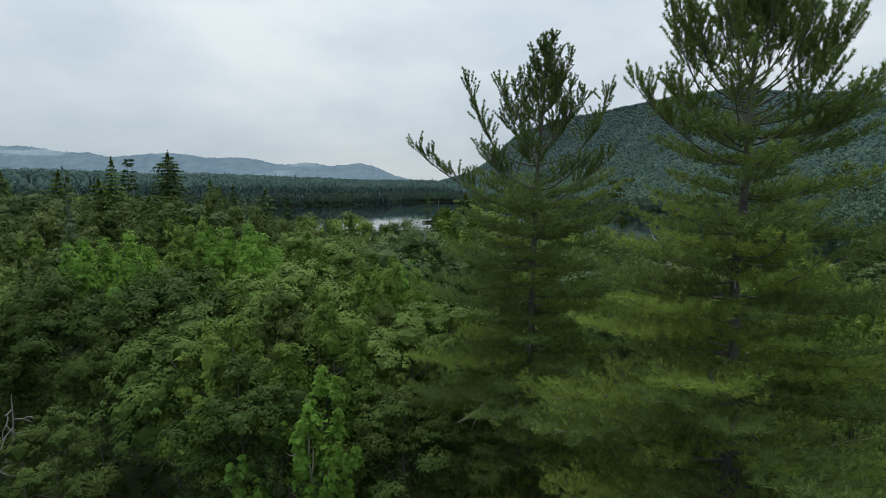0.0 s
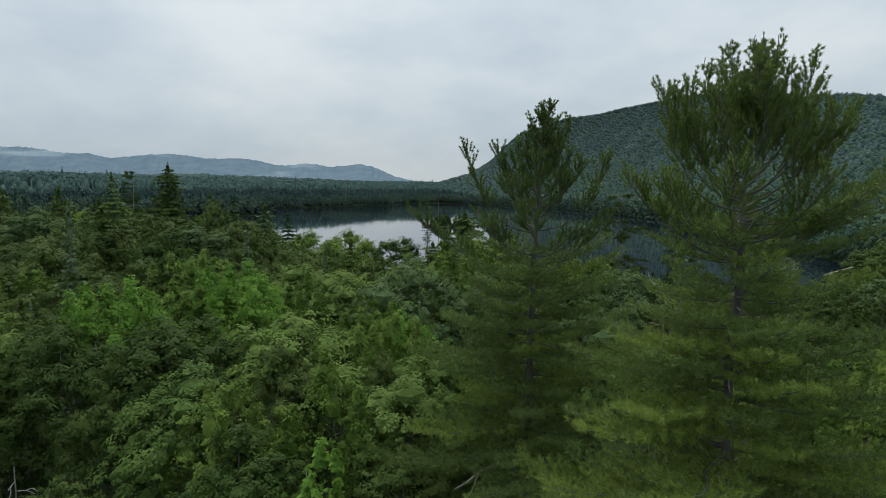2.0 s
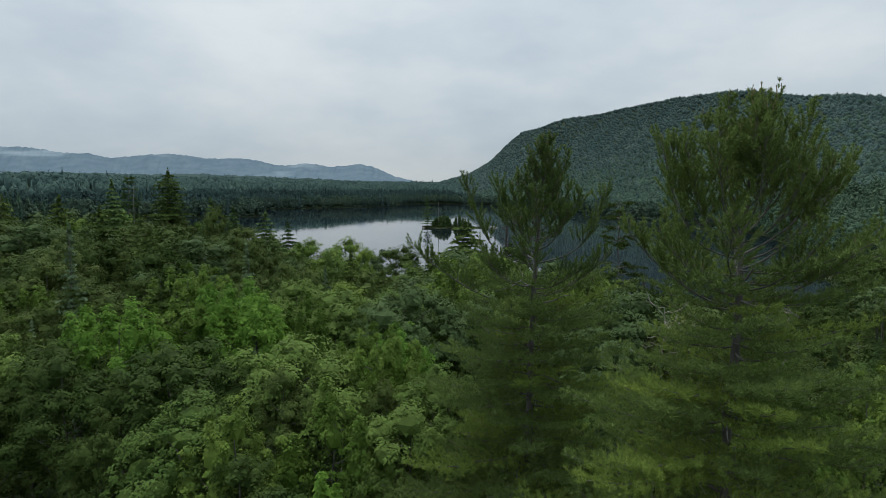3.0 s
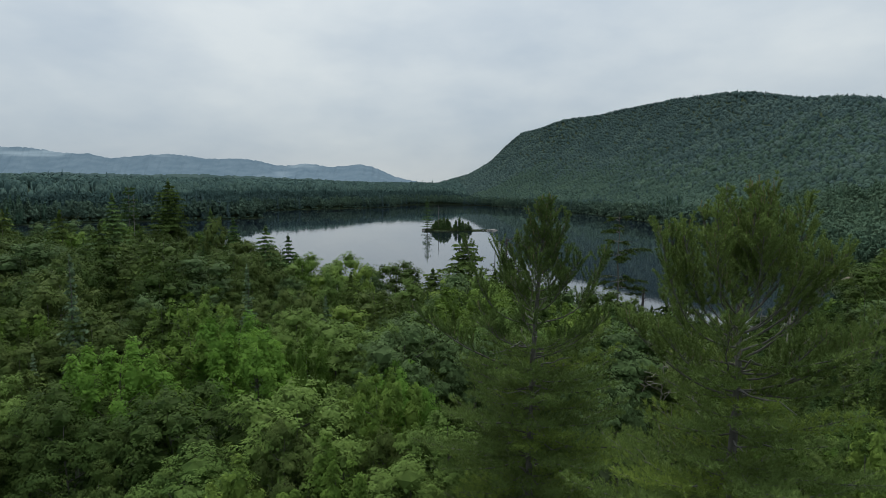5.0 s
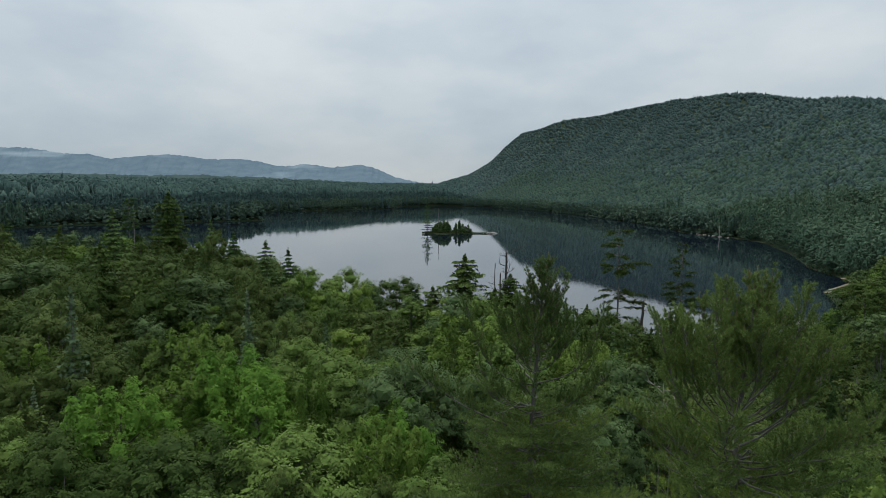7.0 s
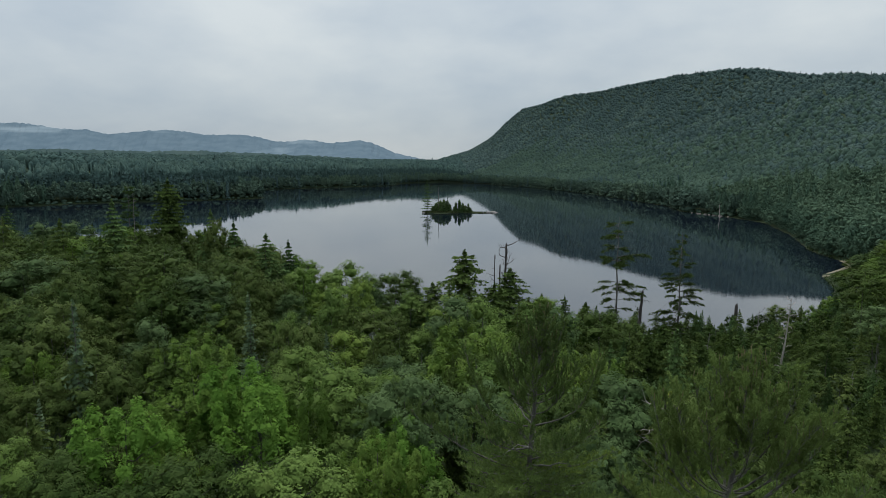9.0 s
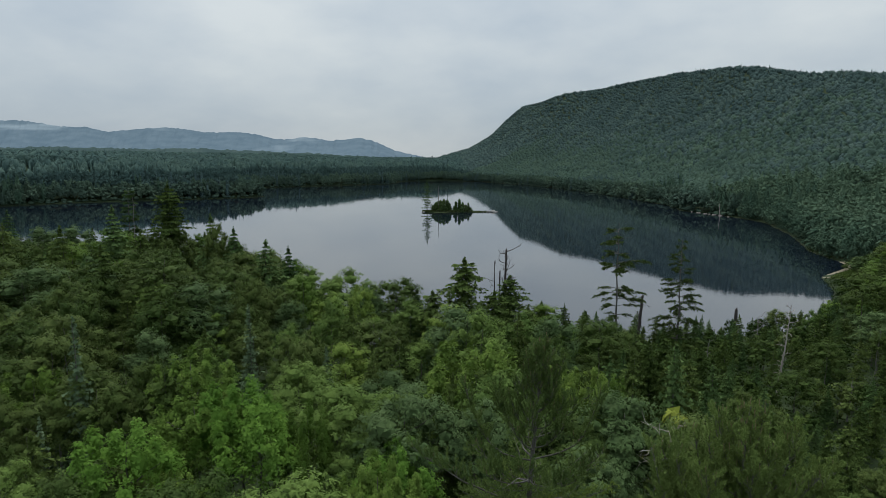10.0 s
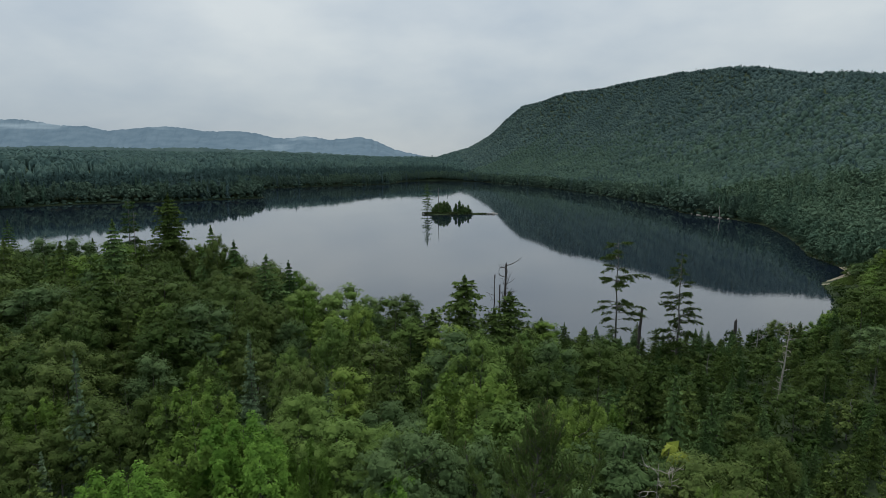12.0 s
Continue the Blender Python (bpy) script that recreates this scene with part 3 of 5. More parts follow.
def white_pine(name, seed, height, limbs, label, low=6.0, widest=5.2, lean=(0.3, 0.0), crown=7.0, spire=3.6):
    """A tall white pine close by. limbs: rows (height, turn, reach, rise, bow) of the limbs that stand out; below the crown lie flat plumes in whorls."""
    rng = np.random.default_rng(seed)
    tree = tagged(new(name), label, "tree", "white pines close by")
    trunk = bend((0, 0, -0.6), (0, 0, height), 0, 24, rng, 0.03)
    trunk[:, :2] += np.linspace(0, 1, 24)[:, None] ** 5 * np.array(lean)

    def on_trunk(z):
        return np.array([np.interp(z, trunk[:, 2], trunk[:, j]) for j in range(3)])

    sticks, twigs = [(trunk, np.concatenate([np.linspace(0.27, 0.12, 18), np.linspace(0.10, 0.02, 6)]))], []
    head, plume, fresh, shoots = [], [], [], []
    rows = list(limbs)
    z = height - spire
    while z < height - 0.35:
        s = height - z
        for _ in range(4):
            reach = (0.12 + 0.27 * s) * rng.uniform(0.55, 1.05)
            rows.append((z + rng.normal() * 0.08, rng.random() * 360, reach, min(reach * rng.uniform(1.0, 1.7), s * 0.85), 1.7))
        z += 0.42
    for z0, turn, size, rise, bow in rows:
        a = math.radians(turn)
        out, side = np.array([math.cos(a), math.sin(a), 0.0]), np.array([-math.sin(a), math.cos(a), 0.0])
        u = np.linspace(0, 1, 10)
        line = on_trunk(z0) + out * (size * (u + 0.10 * np.sin(math.pi * u) * (rise > size)))[:, None] + side * (np.cumsum(rng.normal(size=10)) * 0.022 * size)[:, None]
        line[:, 2] += rise * (0.15 * u + 0.85 * u ** bow)
        sticks.append((line, np.linspace(0.014 + 0.009 * size, 0.010, 10)))
        run = np.concatenate([[0], np.cumsum(np.linalg.norm(np.diff(line, axis=0), axis=1))])
        length, run = float(run[-1]), run / run[-1]
        bare = 0.40 if size > 2.4 else 0.30 if size > 1.3 else 0.15
        n = max(5, int(length * (1 - bare) / 0.062))
        for i in range(n):
            v = float(np.interp(bare + (1 - bare) * (i + rng.random()) / n, run, u))
            p = np.array([np.interp(v, u, line[:, j]) for j in range(3)])
            ahead = unit(np.array([np.interp(min(v + 0.08, 1), u, line[:, j]) - np.interp(v - 0.08, u, line[:, j]) for j in range(3)]))
            way = unit(ahead * 0.45 + side * rng.normal() * 0.85 + out * rng.normal() * 0.45 + np.array([0, 0, 0.62]))
            long = (0.22 + 0.62 * math.sin(math.pi * min(1.0, 0.10 + 0.74 * v)) * min(1.0, size / 2)) * rng.uniform(0.5, 1.35)
            m = max(1, int(long / 0.15))
            t = 1.0 - 0.62 * np.arange(m) / m
            q = p + way * (long * t)[:, None]
            q[:, 2] += 0.22 * long * t ** 2
            head.append(np.concatenate([q, np.repeat((way + [0, 0, 0.45])[None], m, 0)], 1))
            twigs.append((np.stack([p, q[-1]]), np.array([0.009, 0.005])))
            if rng.random() < 0.16:
                shoots.append(q[-1])
        shoots.append(line[-1])
        head.append(np.concatenate([line[3:], np.repeat((out * 0.4 + [0, 0, 0.9])[None], 7, 0)], 1))
    zz = np.linspace(height - 1.2, height, 12)
    head.append(np.concatenate([np.stack([on_trunk(k) for k in zz]), np.repeat([[0, 0, 1.0]], 12, 0)], 1))
    shoots.append(trunk[-1])
    z = low
    while z < height - crown:
        s = height - z
        first = rng.random() * 360
        for i in range(8):
            a = math.radians(first + 45 * i + rng.normal() * 14)
            size = min(3.3 + 0.36 * (s - crown), widest) * rng.uniform(0.58, 1.08)
            rise = size * float(np.interp(s, [crown, crown + 3, crown + 8, crown + 14], [0.32, 0.22, 0.08, -0.03])) + rng.normal() * 0.15
            out, side = np.array([math.cos(a), math.sin(a), 0.0]), np.array([-math.sin(a), math.cos(a), 0.0])
            u = np.linspace(0, 1, 8)
            line = on_trunk(z + rng.normal() * 0.26) + out * (size * u)[:, None] + side * (np.cumsum(rng.normal(size=8)) * 0.03 * size)[:, None]
            line[:, 2] += rise * u ** 1.6 - 0.05 * size * np.sin(math.pi * u)
            sticks.append((line, np.linspace(0.014 + 0.006 * size, 0.010, 8)))
            # Lower boughs get the lighter needles more often, to look better lit.
            store = fresh if rng.random() < float(np.interp(s, [crown + 3, crown + 11], [0.10, 0.60])) else plume
            n = max(6, int(size / 0.23))
            for j in range(2 * n):
                v = 0.06 + 0.94 * (j // 2 + rng.random()) / n
                p = np.array([np.interp(v, u, line[:, k]) for k in range(3)])
                long = (0.30 * size * math.sin(math.pi * min(1.0, 0.25 + 0.72 * v)) * 0.85 + 0.25) * rng.uniform(0.6, 1.2)
                way = unit(out * 0.75 + side * (1 if j % 2 else -1) * rng.uniform(0.5, 1.1) + np.array([0, 0, 0.10 + rng.normal() * 0.10]))
                m = max(2, int(long / 0.20))
                t = (np.arange(m) + 0.4 + 0.5 * rng.random(m)) / m
                q = p + way * (long * t)[:, None]
                q[:, 2] += 0.16 * long * t ** 2 + rng.normal(size=m) * 0.06 + 0.05
                store.append(np.concatenate([q, np.repeat((way * 0.55 + [0, 0, 0.75])[None], m, 0)], 1))
                if j % 3 == 0:
                    twigs.append((np.stack([p, q[-1]]), np.array([0.009, 0.004])))
        z += 0.86
    v, fa = join(tubes(sticks, 6), tubes(twigs, 3))
    part("trunk", mesh_of("trunk", v, fa, M_BARK, smooth=True), tree, "grey furrowed trunk with whorled limbs")
    for store, mat, tag, count, long, thick, wide in ((head, M_PINE, "upright brushes of dark green needles", 38, 0.12, 0.018, 0.95), (plume, M_PINE, "flat plumes of soft green needles", 15, 0.19, 0.026, 0.95),
                                                      (fresh, M_PINE_LIT, "plumes of yellowish green needles, fresh and painted lighter as if lit", 15, 0.19, 0.026, 0.95)):
        both = np.concatenate(store)
        v, fa = tufts(both[:, :3], both[:, 3:] + rng.normal(size=(len(both), 3)) * 0.28, count, long, thick, rng, wide)
        part("needles", mesh_of("needles", v, fa, mat), tree, tag)
    for i in range(14):
        start = on_trunk(height - rng.uniform(5.5, 15))
        a, r = rng.random() * 6.283, rng.uniform(0.6, 2.2)
        line = bend(start, start + [r * math.cos(a), r * math.sin(a), r * rng.uniform(-0.25, 0.45)], 0.04, 5, rng, 0.06)
        part("dead_limb", mesh_of("dead_limb", *tubes([(line, np.linspace(0.045, 0.012, 5))], 5), M_DEAD, smooth=True), tree, "bare grey dead limb")
    lines = []
    for p in shoots:
        ln = rng.uniform(0.14, 0.34)
        way = unit(rng.normal(size=3) * 0.12 + [0, 0, 1])
        lines.append((np.stack([p, p + way * ln * 0.8, p + way * ln]), np.array([0.011, 0.011, 0.017])))
    v, fa = tubes(lines, 4)
    tagged(part("shoot_growth", mesh_of("shoot_growth", v, fa, M_CANDLE), tree, "pale upright new shoots"), kind="stuff")
    return tree


def crooked(start, way, length, n, rng, crook=0.35, lift=0.08):
    """A twisted dead branch: a line that changes its mind at every knot."""
    pts, d = [np.asarray(start, float)], unit(np.asarray(way, float))
    for _ in range(n - 1):
        d = unit(d + rng.normal(size=3) * crook + [0, 0, lift])
        pts.append(pts[-1] + d * length / (n - 1))
    return np.stack(pts)


def snag(name, seed, height, girth, label, stubs=8, lean=(0.0, 0.0), reach=1.5, mat=None, broken=0.25, lowest=0.35):
    """A dead standing trunk with broken bare limbs, crooked and forked."""
    rng = np.random.default_rng(seed)
    tree = tagged(new(name), label, "dead tree", "dead trees by the lake")
    trunk = bend((0, 0, -0.6), (lean[0], lean[1], height), 0, 12, rng, 0.07)
    v, fa = tubes([(trunk, np.linspace(girth, girth * broken, 12) * rng.uniform(0.92, 1.08, 12)), (np.stack([trunk[-1], trunk[-1] + [girth * 0.3, 0, girth * 1.2]]), np.array([girth * broken * 0.8, girth * 0.08]))], 8)
    part("trunk", mesh_of("trunk", v, fa, mat or M_DEAD, smooth=True), tree)
    for i in range(stubs):
        z = height * (lowest + (0.99 - lowest) * (i + rng.random()) / stubs)
        a = rng.random() * 6.283
        r = reach * rng.uniform(0.35, 1.25)
        start = np.array([np.interp(z, trunk[:, 2], trunk[:, j]) for j in range(3)])
        line = crooked(start, (math.cos(a), math.sin(a), rng.uniform(-0.1, 0.6)), r, 7, rng)
        lines = [(line, np.linspace(min(girth * 0.32, 0.03 + 0.022 * r), 0.014, 7))]
        for k in (2, 4):
            twig = crooked(line[k], (line[k] - line[k - 1]) / r * 6 + rng.normal(size=3) * 0.6, r * rng.uniform(0.25, 0.5), 4, rng)
            lines.append((twig, np.linspace(0.022 + 0.006 * r, 0.010, 4)))
        v, fa = tubes(lines, 4)
        part("limb", mesh_of("limb", v, fa, mat or M_DEAD, smooth=True), tree)
    return tree


def snag_to(top, seed, girth, label, x, y, *more):
    """A dead tree whose tip stands at the height top."""
    return place(snag("dead_tree", seed, top - float(land(x, y)), girth, label, *more), x, y)


def place(ob, x, y, turn=0.0, size=1.0, tall=1.0, tilt=0.0):
    m = Matrix.LocRotScale((x, y, float(land(x, y))), Euler((radians(tilt), 0, radians(turn))), (size, size, size * tall))
    ob.matrix_basis = m
    return ob


# ---- the two white pines close by ----
def raised(limbs, x, y):
    """Limb rows with heights above the lake turned into heights above the tree's foot."""
    return [(z - float(land(x, y)), *more) for z, *more in limbs]


pine = white_pine("white_pine", 11, 37.9 - float(land(4.1, 27.6)), raised([
    (31.9, 184, 3.2, 3.8, 2.6), (32.0, 356, 3.1, 3.3, 2.8), (29.8, 182, 5.5, 2.9, 1.8), (30.6, 176, 2.5, 2.1, 2.0), (30.4, 8, 3.4, 2.0, 1.9),
    (33.0, 186, 1.9, 2.5, 1.8), (33.1, 350, 1.9, 2.0, 1.8), (33.4, 205, 1.4, 2.0, 1.7), (33.6, 165, 1.0, 2.2, 1.6), (33.2, 262, 1.5, 1.9, 1.7), (33.3, 95, 1.6, 1.9, 1.7), (33.5, 310, 1.5, 1.8, 1.7),
    (32.5, 232, 1.8, 1.7, 1.8), (32.6, 300, 1.9, 1.7, 1.8), (32.4, 50, 2.2, 1.9, 1.8), (32.5, 130, 2.1, 1.9, 1.8), (35.2, 0, 1.15, 1.7, 1.8), (35.4, 185, 0.6, 1.6, 1.6),
    (31.4, 250, 2.6, 1.4, 2.0), (31.2, 85, 3.0, 1.8, 2.0), (30.8, 300, 2.6, 1.2, 2.0), (30.9, 225, 3.0, 1.4, 2.0)], 4.1, 27.6),
    "tall white pine rising above the broadleaf wood", low=15.0 - float(land(4.1, 27.6)), widest=7.4, lean=(0.85, 0.3), crown=6.8)
place(pine, 4.1, 27.6)
foot = float(land(4.1, 27.6))
stick = bend((0.0, -0.2, 21.9 - foot), (-3.5, -1.6, 20.5 - foot), 0.1, 7, np.random.default_rng(4), 0.045)
fork = bend(stick[4], stick[4] + [-0.5, -0.3, -1.0], 0.0, 4, np.random.default_rng(5), 0.05)
part("dead_limb", mesh_of("dead_limb", *tubes([(stick, np.linspace(0.12, 0.045, 7)), (fork, np.linspace(0.05, 0.015, 4))], 6), M_PALEBARK, smooth=True), pine, "bare pale dead limb")
pine = white_pine("white_pine", 23, 38.35 - float(land(9.25, 18.7)), raised([
    (33.2, 180, 2.6, 3.6, 2.7), (33.6, 188, 2.0, 3.2, 2.2), (33.5, 168, 2.2, 3.3, 2.3), (34.2, 184, 1.35, 3.2, 1.8), (34.4, 200, 1.2, 3.0, 1.7), (35.4, 182, 0.75, 2.7, 1.6), (35.7, 4, 0.7, 2.5, 1.6),
    (34.2, 358, 1.9, 3.4, 1.7), (34.0, 8, 1.5, 2.9, 1.7), (33.3, 356, 3.2, 2.8, 1.5), (33.1, 4, 3.0, 2.4, 1.6), (33.6, 350, 2.6, 2.5, 1.5), (32.9, 12, 3.2, 2.4, 1.6), (31.6, 182, 3.6, 2.5, 1.8), (31.6, 356, 4.1, 2.4, 1.6),
    (34.0, 262, 1.5, 2.9, 1.8), (34.2, 85, 1.6, 3.0, 1.8), (33.8, 225, 1.9, 2.9, 2.0), (33.7, 310, 1.9, 2.7, 1.9), (33.8, 135, 1.9, 3.0, 2.0), (33.9, 45, 1.9, 2.9, 1.9), (34.9, 250, 1.0, 2.6, 1.7), (34.8, 300, 1.1, 2.6, 1.7), (34.9, 110, 1.1, 2.7, 1.7),
    (32.4, 240, 2.6, 2.0, 2.0), (32.2, 292, 2.6, 1.9, 2.0), (32.5, 70, 3.0, 2.3, 2.0), (32.2, 120, 3.0, 2.2, 2.0), (32.0, 205, 3.0, 2.0, 2.0), (31.8, 330, 3.2, 1.9, 1.9)], 9.25, 18.7),
    "tall white pine with upswept limbs and low growth, fresh and painted as lit", low=17.0 - float(land(9.25, 18.7)), widest=7.0, lean=(0.5, -0.2), crown=5.3, spire=3.0)
place(pine, 9.25, 18.7)

# ---- the near wood ----
rng0 = np.random.default_rng(3)


def canopy(x, y):
    """Height of the treetops of the near wood: even on the terrace, low in the hollow, falling to the shore."""
    z = 25.6 + 1.6 * math.sin(x / 7.3 + 1.2) * math.sin(y / 9.1) - 3.4 * float(step(36, 24, y))
    z += 5.0 * float(step(-30, -62, x)) * float(step(60, 95, y)) * float(step(165, 125, y)) + 1.5 * math.exp(-((x - 4) ** 2 + (y - 54) ** 2) / 160)
    if x > -34:
        z = min(z, 25.5 - 0.30 * max(0.0, y - 100 + 17 * float(step(-14, 2, x)) + 0.2 * max(x, 0.0)))
    hollow = float(step(21, 38, x)) * float(step(36, 52, y + 0.2 * x)) * float(step(84, 68, x))
    low = float(land(x, y)) + 6.5
    return max(z * (1 - hollow) + low * hollow, low)


POOLS = {}


def pool(key, trees):
    POOLS[key] = [[t, False] for t in trees]


def grow(key, x, y, top, height, wide=1.0, pick=None):
    """The next tree of a kind, at a place, scaled so that its tip reaches the height top."""
    choice = POOLS[key][int(rng0.integers(len(POOLS[key]))) if pick is None else pick % len(POOLS[key])]
    ob, used = choice
    size = max(0.2, (top - float(land(x, y))) / height)
    width = wide * min(size, 1.35) if size > 1 else wide * size ** 0.7
    turn = radians(float(rng0.uniform(0, 360)))
    m = Matrix.LocRotScale((x, y, float(land(x, y))), Euler((0, 0, turn)), (width, width, size))
    if not used:
        ob.matrix_basis = m
        choice[1] = True
        return ob
    s = ob.scale
    return copy_thing(ob, m @ Matrix.Diagonal((1 / s[0], 1 / s[1], 1 / s[2], 1)))


L_BIRCH, L_MAPLE, L_ALDER = "dull green broadleaf tree with small leaves", "bright green maple with upright leafy sprays", "dark green rounded broadleaf tree"
L_ASPEN = "grey-green broadleaf tree with a rounded crown"
pool("close", [broadleaf(n, s, 13, r * 1.06, 21, 26, 30, 0.068, m, l, sh, foot=0.22) for n, s, r, m, l, sh in (
    ("birch_tree", 31, 3.8, M_BIRCH, L_BIRCH, "round"), ("alder_tree", 32, 3.7, M_ALDER, L_ALDER, "round"), ("birch_tree", 33, 3.6, M_BIRCH, L_BIRCH, "round"),
    ("maple_tree", 34, 3.4, M_MAPLE, L_MAPLE, "spray"))])
pool("young", [broadleaf("young_maple", 35, 9, 1.6, 16, 14, 26, 0.085, M_YOUNG, "slender young maple with vivid green leaves", "spray", M_PALEBARK, 0.2)])
pool("middle", [broadleaf(n, s, 13, r * 1.06, 21, 24, 24, 0.077, m, l, sh, limbs=4, sides=4) for n, s, r, m, l, sh in (
    ("birch_tree", 41, 3.9, M_BIRCH, L_BIRCH, "round"), ("alder_tree", 42, 4.0, M_ALDER, L_ALDER, "round"), ("maple_tree", 43, 3.6, M_MAPLE, L_MAPLE, "spray"),
    ("maple_tree", 44, 3.8, M_MAPLE, L_MAPLE, "spray"), ("aspen_tree", 45, 3.8, M_ASPEN, L_ASPEN, "round"))])
pool("bright", [broadleaf("maple_tree", 46, 13, 4.0, 24, 22, 23, 0.076, M_YOUNG, "vivid light green maple crown", "spray", limbs=4, sides=4)])
pool("back", [broadleaf(n, s, 13, r * 1.04, 22, 17, 18, 0.097, m, l, sh, limbs=1, sides=3, foot=0.16) for n, s, r, m, l, sh in (
    ("birch_tree", 51, 4.3, M_BIRCH, L_BIRCH, "round"), ("alder_tree", 52, 4.5, M_ALDER, L_ALDER, "round"), ("alder_tree", 53, 4.0, M_ALDER, L_ALDER, "round"),
    ("alder_tree", 54, 4.2, M_ALDER, L_ALDER, "round"), ("aspen_tree", 55, 4.0, M_ASPEN, L_ASPEN, "round"), ("birch_tree", 56, 4.1, M_MAPLE, "fresh green broadleaf tree with a rounded crown", "round"))])
pool("shrub", [broadleaf(n, s, 5, 2.8, 12, 9, 9, 0.15, m, l, foot=0.05, group="shrubs of the hollow", limbs=1, sides=3) for n, s, m, l in (
    ("alder_shrub", 61, M_SHRUB, "low alder shrub, its green darkened for shade"), ("willow_shrub", 62, M_ALDER, "low grey-green willow shrub"), ("alder_shrub", 63, M_SHRUB, "low shrub, its green darkened for shade"))])
pool("golden", [broadleaf("yellowing_shrub", 64, 5, 1.5, 9, 8, 12, 0.14, M_GOLD, "small tree with yellowing leaves", foot=0.1)])
pool("spruce", [spruce("spruce_tree", 71, 18, 5.6, 26, 10, 0.27, M_SPRUCE, "dark green spruce with drooping fronds"),
                spruce("spruce_tree", 72, 18, 5.2, 24, 10, 0.27, M_SPRUCE, "dark green spruce with drooping fronds")])
pool("fir", [spruce("fir_tree", 73, 16, 1.9, 34, 7, 0.20, M_FIR, "narrow bluish fir with a thin tip", droop=0.12),
             spruce("fir_tree", 74, 16, 2.0, 34, 7, 0.20, M_FIR, "narrow bluish fir with a thin tip", droop=0.15)])
pool("hemlock", [spruce("hemlock_tree", 75, 15, 4.4, 24, 9, 0.28, M_HEMLOCK, "brownish green hemlock with feathery layers", droop=0.18, taper=0.42),
                 spruce("hemlock_tree", 76, 15, 4.6, 22, 9, 0.28, M_HEMLOCK, "green hemlock with drooping feathery boughs", droop=0.3, gaps=0.15, taper=0.48)])
TALLS = {"close": 13, "young": 9, "middle": 13, "bright": 13, "back": 13, "shrub": 5, "golden": 5, "spruce": 18, "fir": 16, "hemlock": 15}
taken = [(4.1, 27.6, 3.0), (9.25, 18.7, 3.4), (15.8, 42.6, 3.6), (59.0, 101.0, 2.6)]


def stand(key, x, y, top, wide=1.0, room=2.6, pick=None):
    taken.append((x, y, room))
    return grow(key, x, y, top, TALLS[key], wide, pick)


for x, y, top in ((-5.6, 29.0, 25.0), (-1.6, 30.0, 24.6), (-9.8, 27.5, 24.6), (0.4, 34.0, 25.4), (-8.4, 25.2, 23.6), (-1.8, 25.8, 22.0), (-13.0, 30.0, 25.0)):
    stand("close", x, y, top, 1.0, 2.6, 1 if x == -8.4 else None)
# Trees that stand out, from the shore back towards the rising camera.
for x, y, top, wide in ((-66.6, 125, 36.9, 1.3), (-56.2, 150, 33.0, 1.3), (-45.7, 135, 31.6, 1.3), (-33.8, 118, 31.0, 1.4), (-30.6, 122, 29.2, 1.3), 
                        (31.0, 122, 16.0, 1.1), (-118, 168, 33, 1.0), (-4.5, 108, 23.5, 1.3), (41.5, 131, 12.5, 1.0), (57, 136, 11.5, 1.0),
                        (70, 146, 8.5, 0.9), (33, 98, 17.0, 1.0), (27, 88, 20.0, 1.1)):
    stand("spruce", x, y, top, wide, 2.4)
for x, y, top in ((-32.3, 53, 32.2), (-22.4, 70, 29.4), (-34, 50, 24.4), (-11.5, 60, 27.6)):
    stand("fir", x, y, top, 1.0, 1.8)
for x, y, top in ((-24.0, 52, 27.8), (-40, 84, 29.8), (-30, 43, 26.0), (-6.5, 66, 26.5), (21, 66, 24.5), (-52, 72, 28), (9, 71, 25), (-55, 99, 32.5), (-70, 113, 34), (-84, 118, 34),
                  (3.7, 101, 30.1), (12.0, 108, 26.0), (17.5, 107, 21.5), (8.5, 99, 25.0), (14.0, 99, 22.5), (-1.5, 97, 25.5), (21.5, 101, 19.0)):
    stand("hemlock", x, y, top, 1.45 if y > 95 and x > -5 else 1.0, 2.6)
for x, y, top in ((-17.0, 49.5, 27.8), (-22.4, 41, 27.6), (-14.4, 46.0, 27.2), (-3.2, 42.5, 25.6)):
    stand("bright", x, y, top, 1.0, 3.2)
for x, y, top, wide in ((-5.1, 23.9, 23.3, 1.0), (-7.8, 22.6, 20.4, 0.9), (-4.2, 22.8, 20.5, 0.8)):
    stand("young", x, y, top, wide, 1.8)
for x, y, top, pick in ((3.0, 55, 29.7, 2), (5.9, 51.5, 28.2, 0), (19.8, 44.6, 27.0, 1), (14.0, 47, 27.5, 4), (-8.9, 36, 26.6, 0), (-16.2, 36, 26.4, 1), (-8.6, 51, 27.0, 0), (-20.3, 49.3, 26.8, 2)):
    stand("middle", x, y, top, 1.1, 3.0, pick)
for x, y, top, wide in ((-25.2, 115, 26.6, 1.1), (-17.6, 112, 27.0, 1.15), (-8.2, 108, 26.3, 1.15), (17.9, 105, 21.6, 1.1), (-40, 126, 29, 1.0), (98, 142, 21.5, 1.0), (106, 137, 20, 1.0),
                        (86, 120, 17, 1.1), (-75, 140, 31, 1.1), (-62, 92, 31, 1.2), (-48, 105, 30.5, 1.2), (-75, 102, 31.5, 1.2), (-36, 89, 29, 1.2), (-90, 150, 31, 1.1), (-103, 158, 30, 1.1), (-9.4, 84, 24.8, 1.0), (-10.6, 92, 22.6, 1.0)):
    stand("back", x, y, top, wide, 3.0)
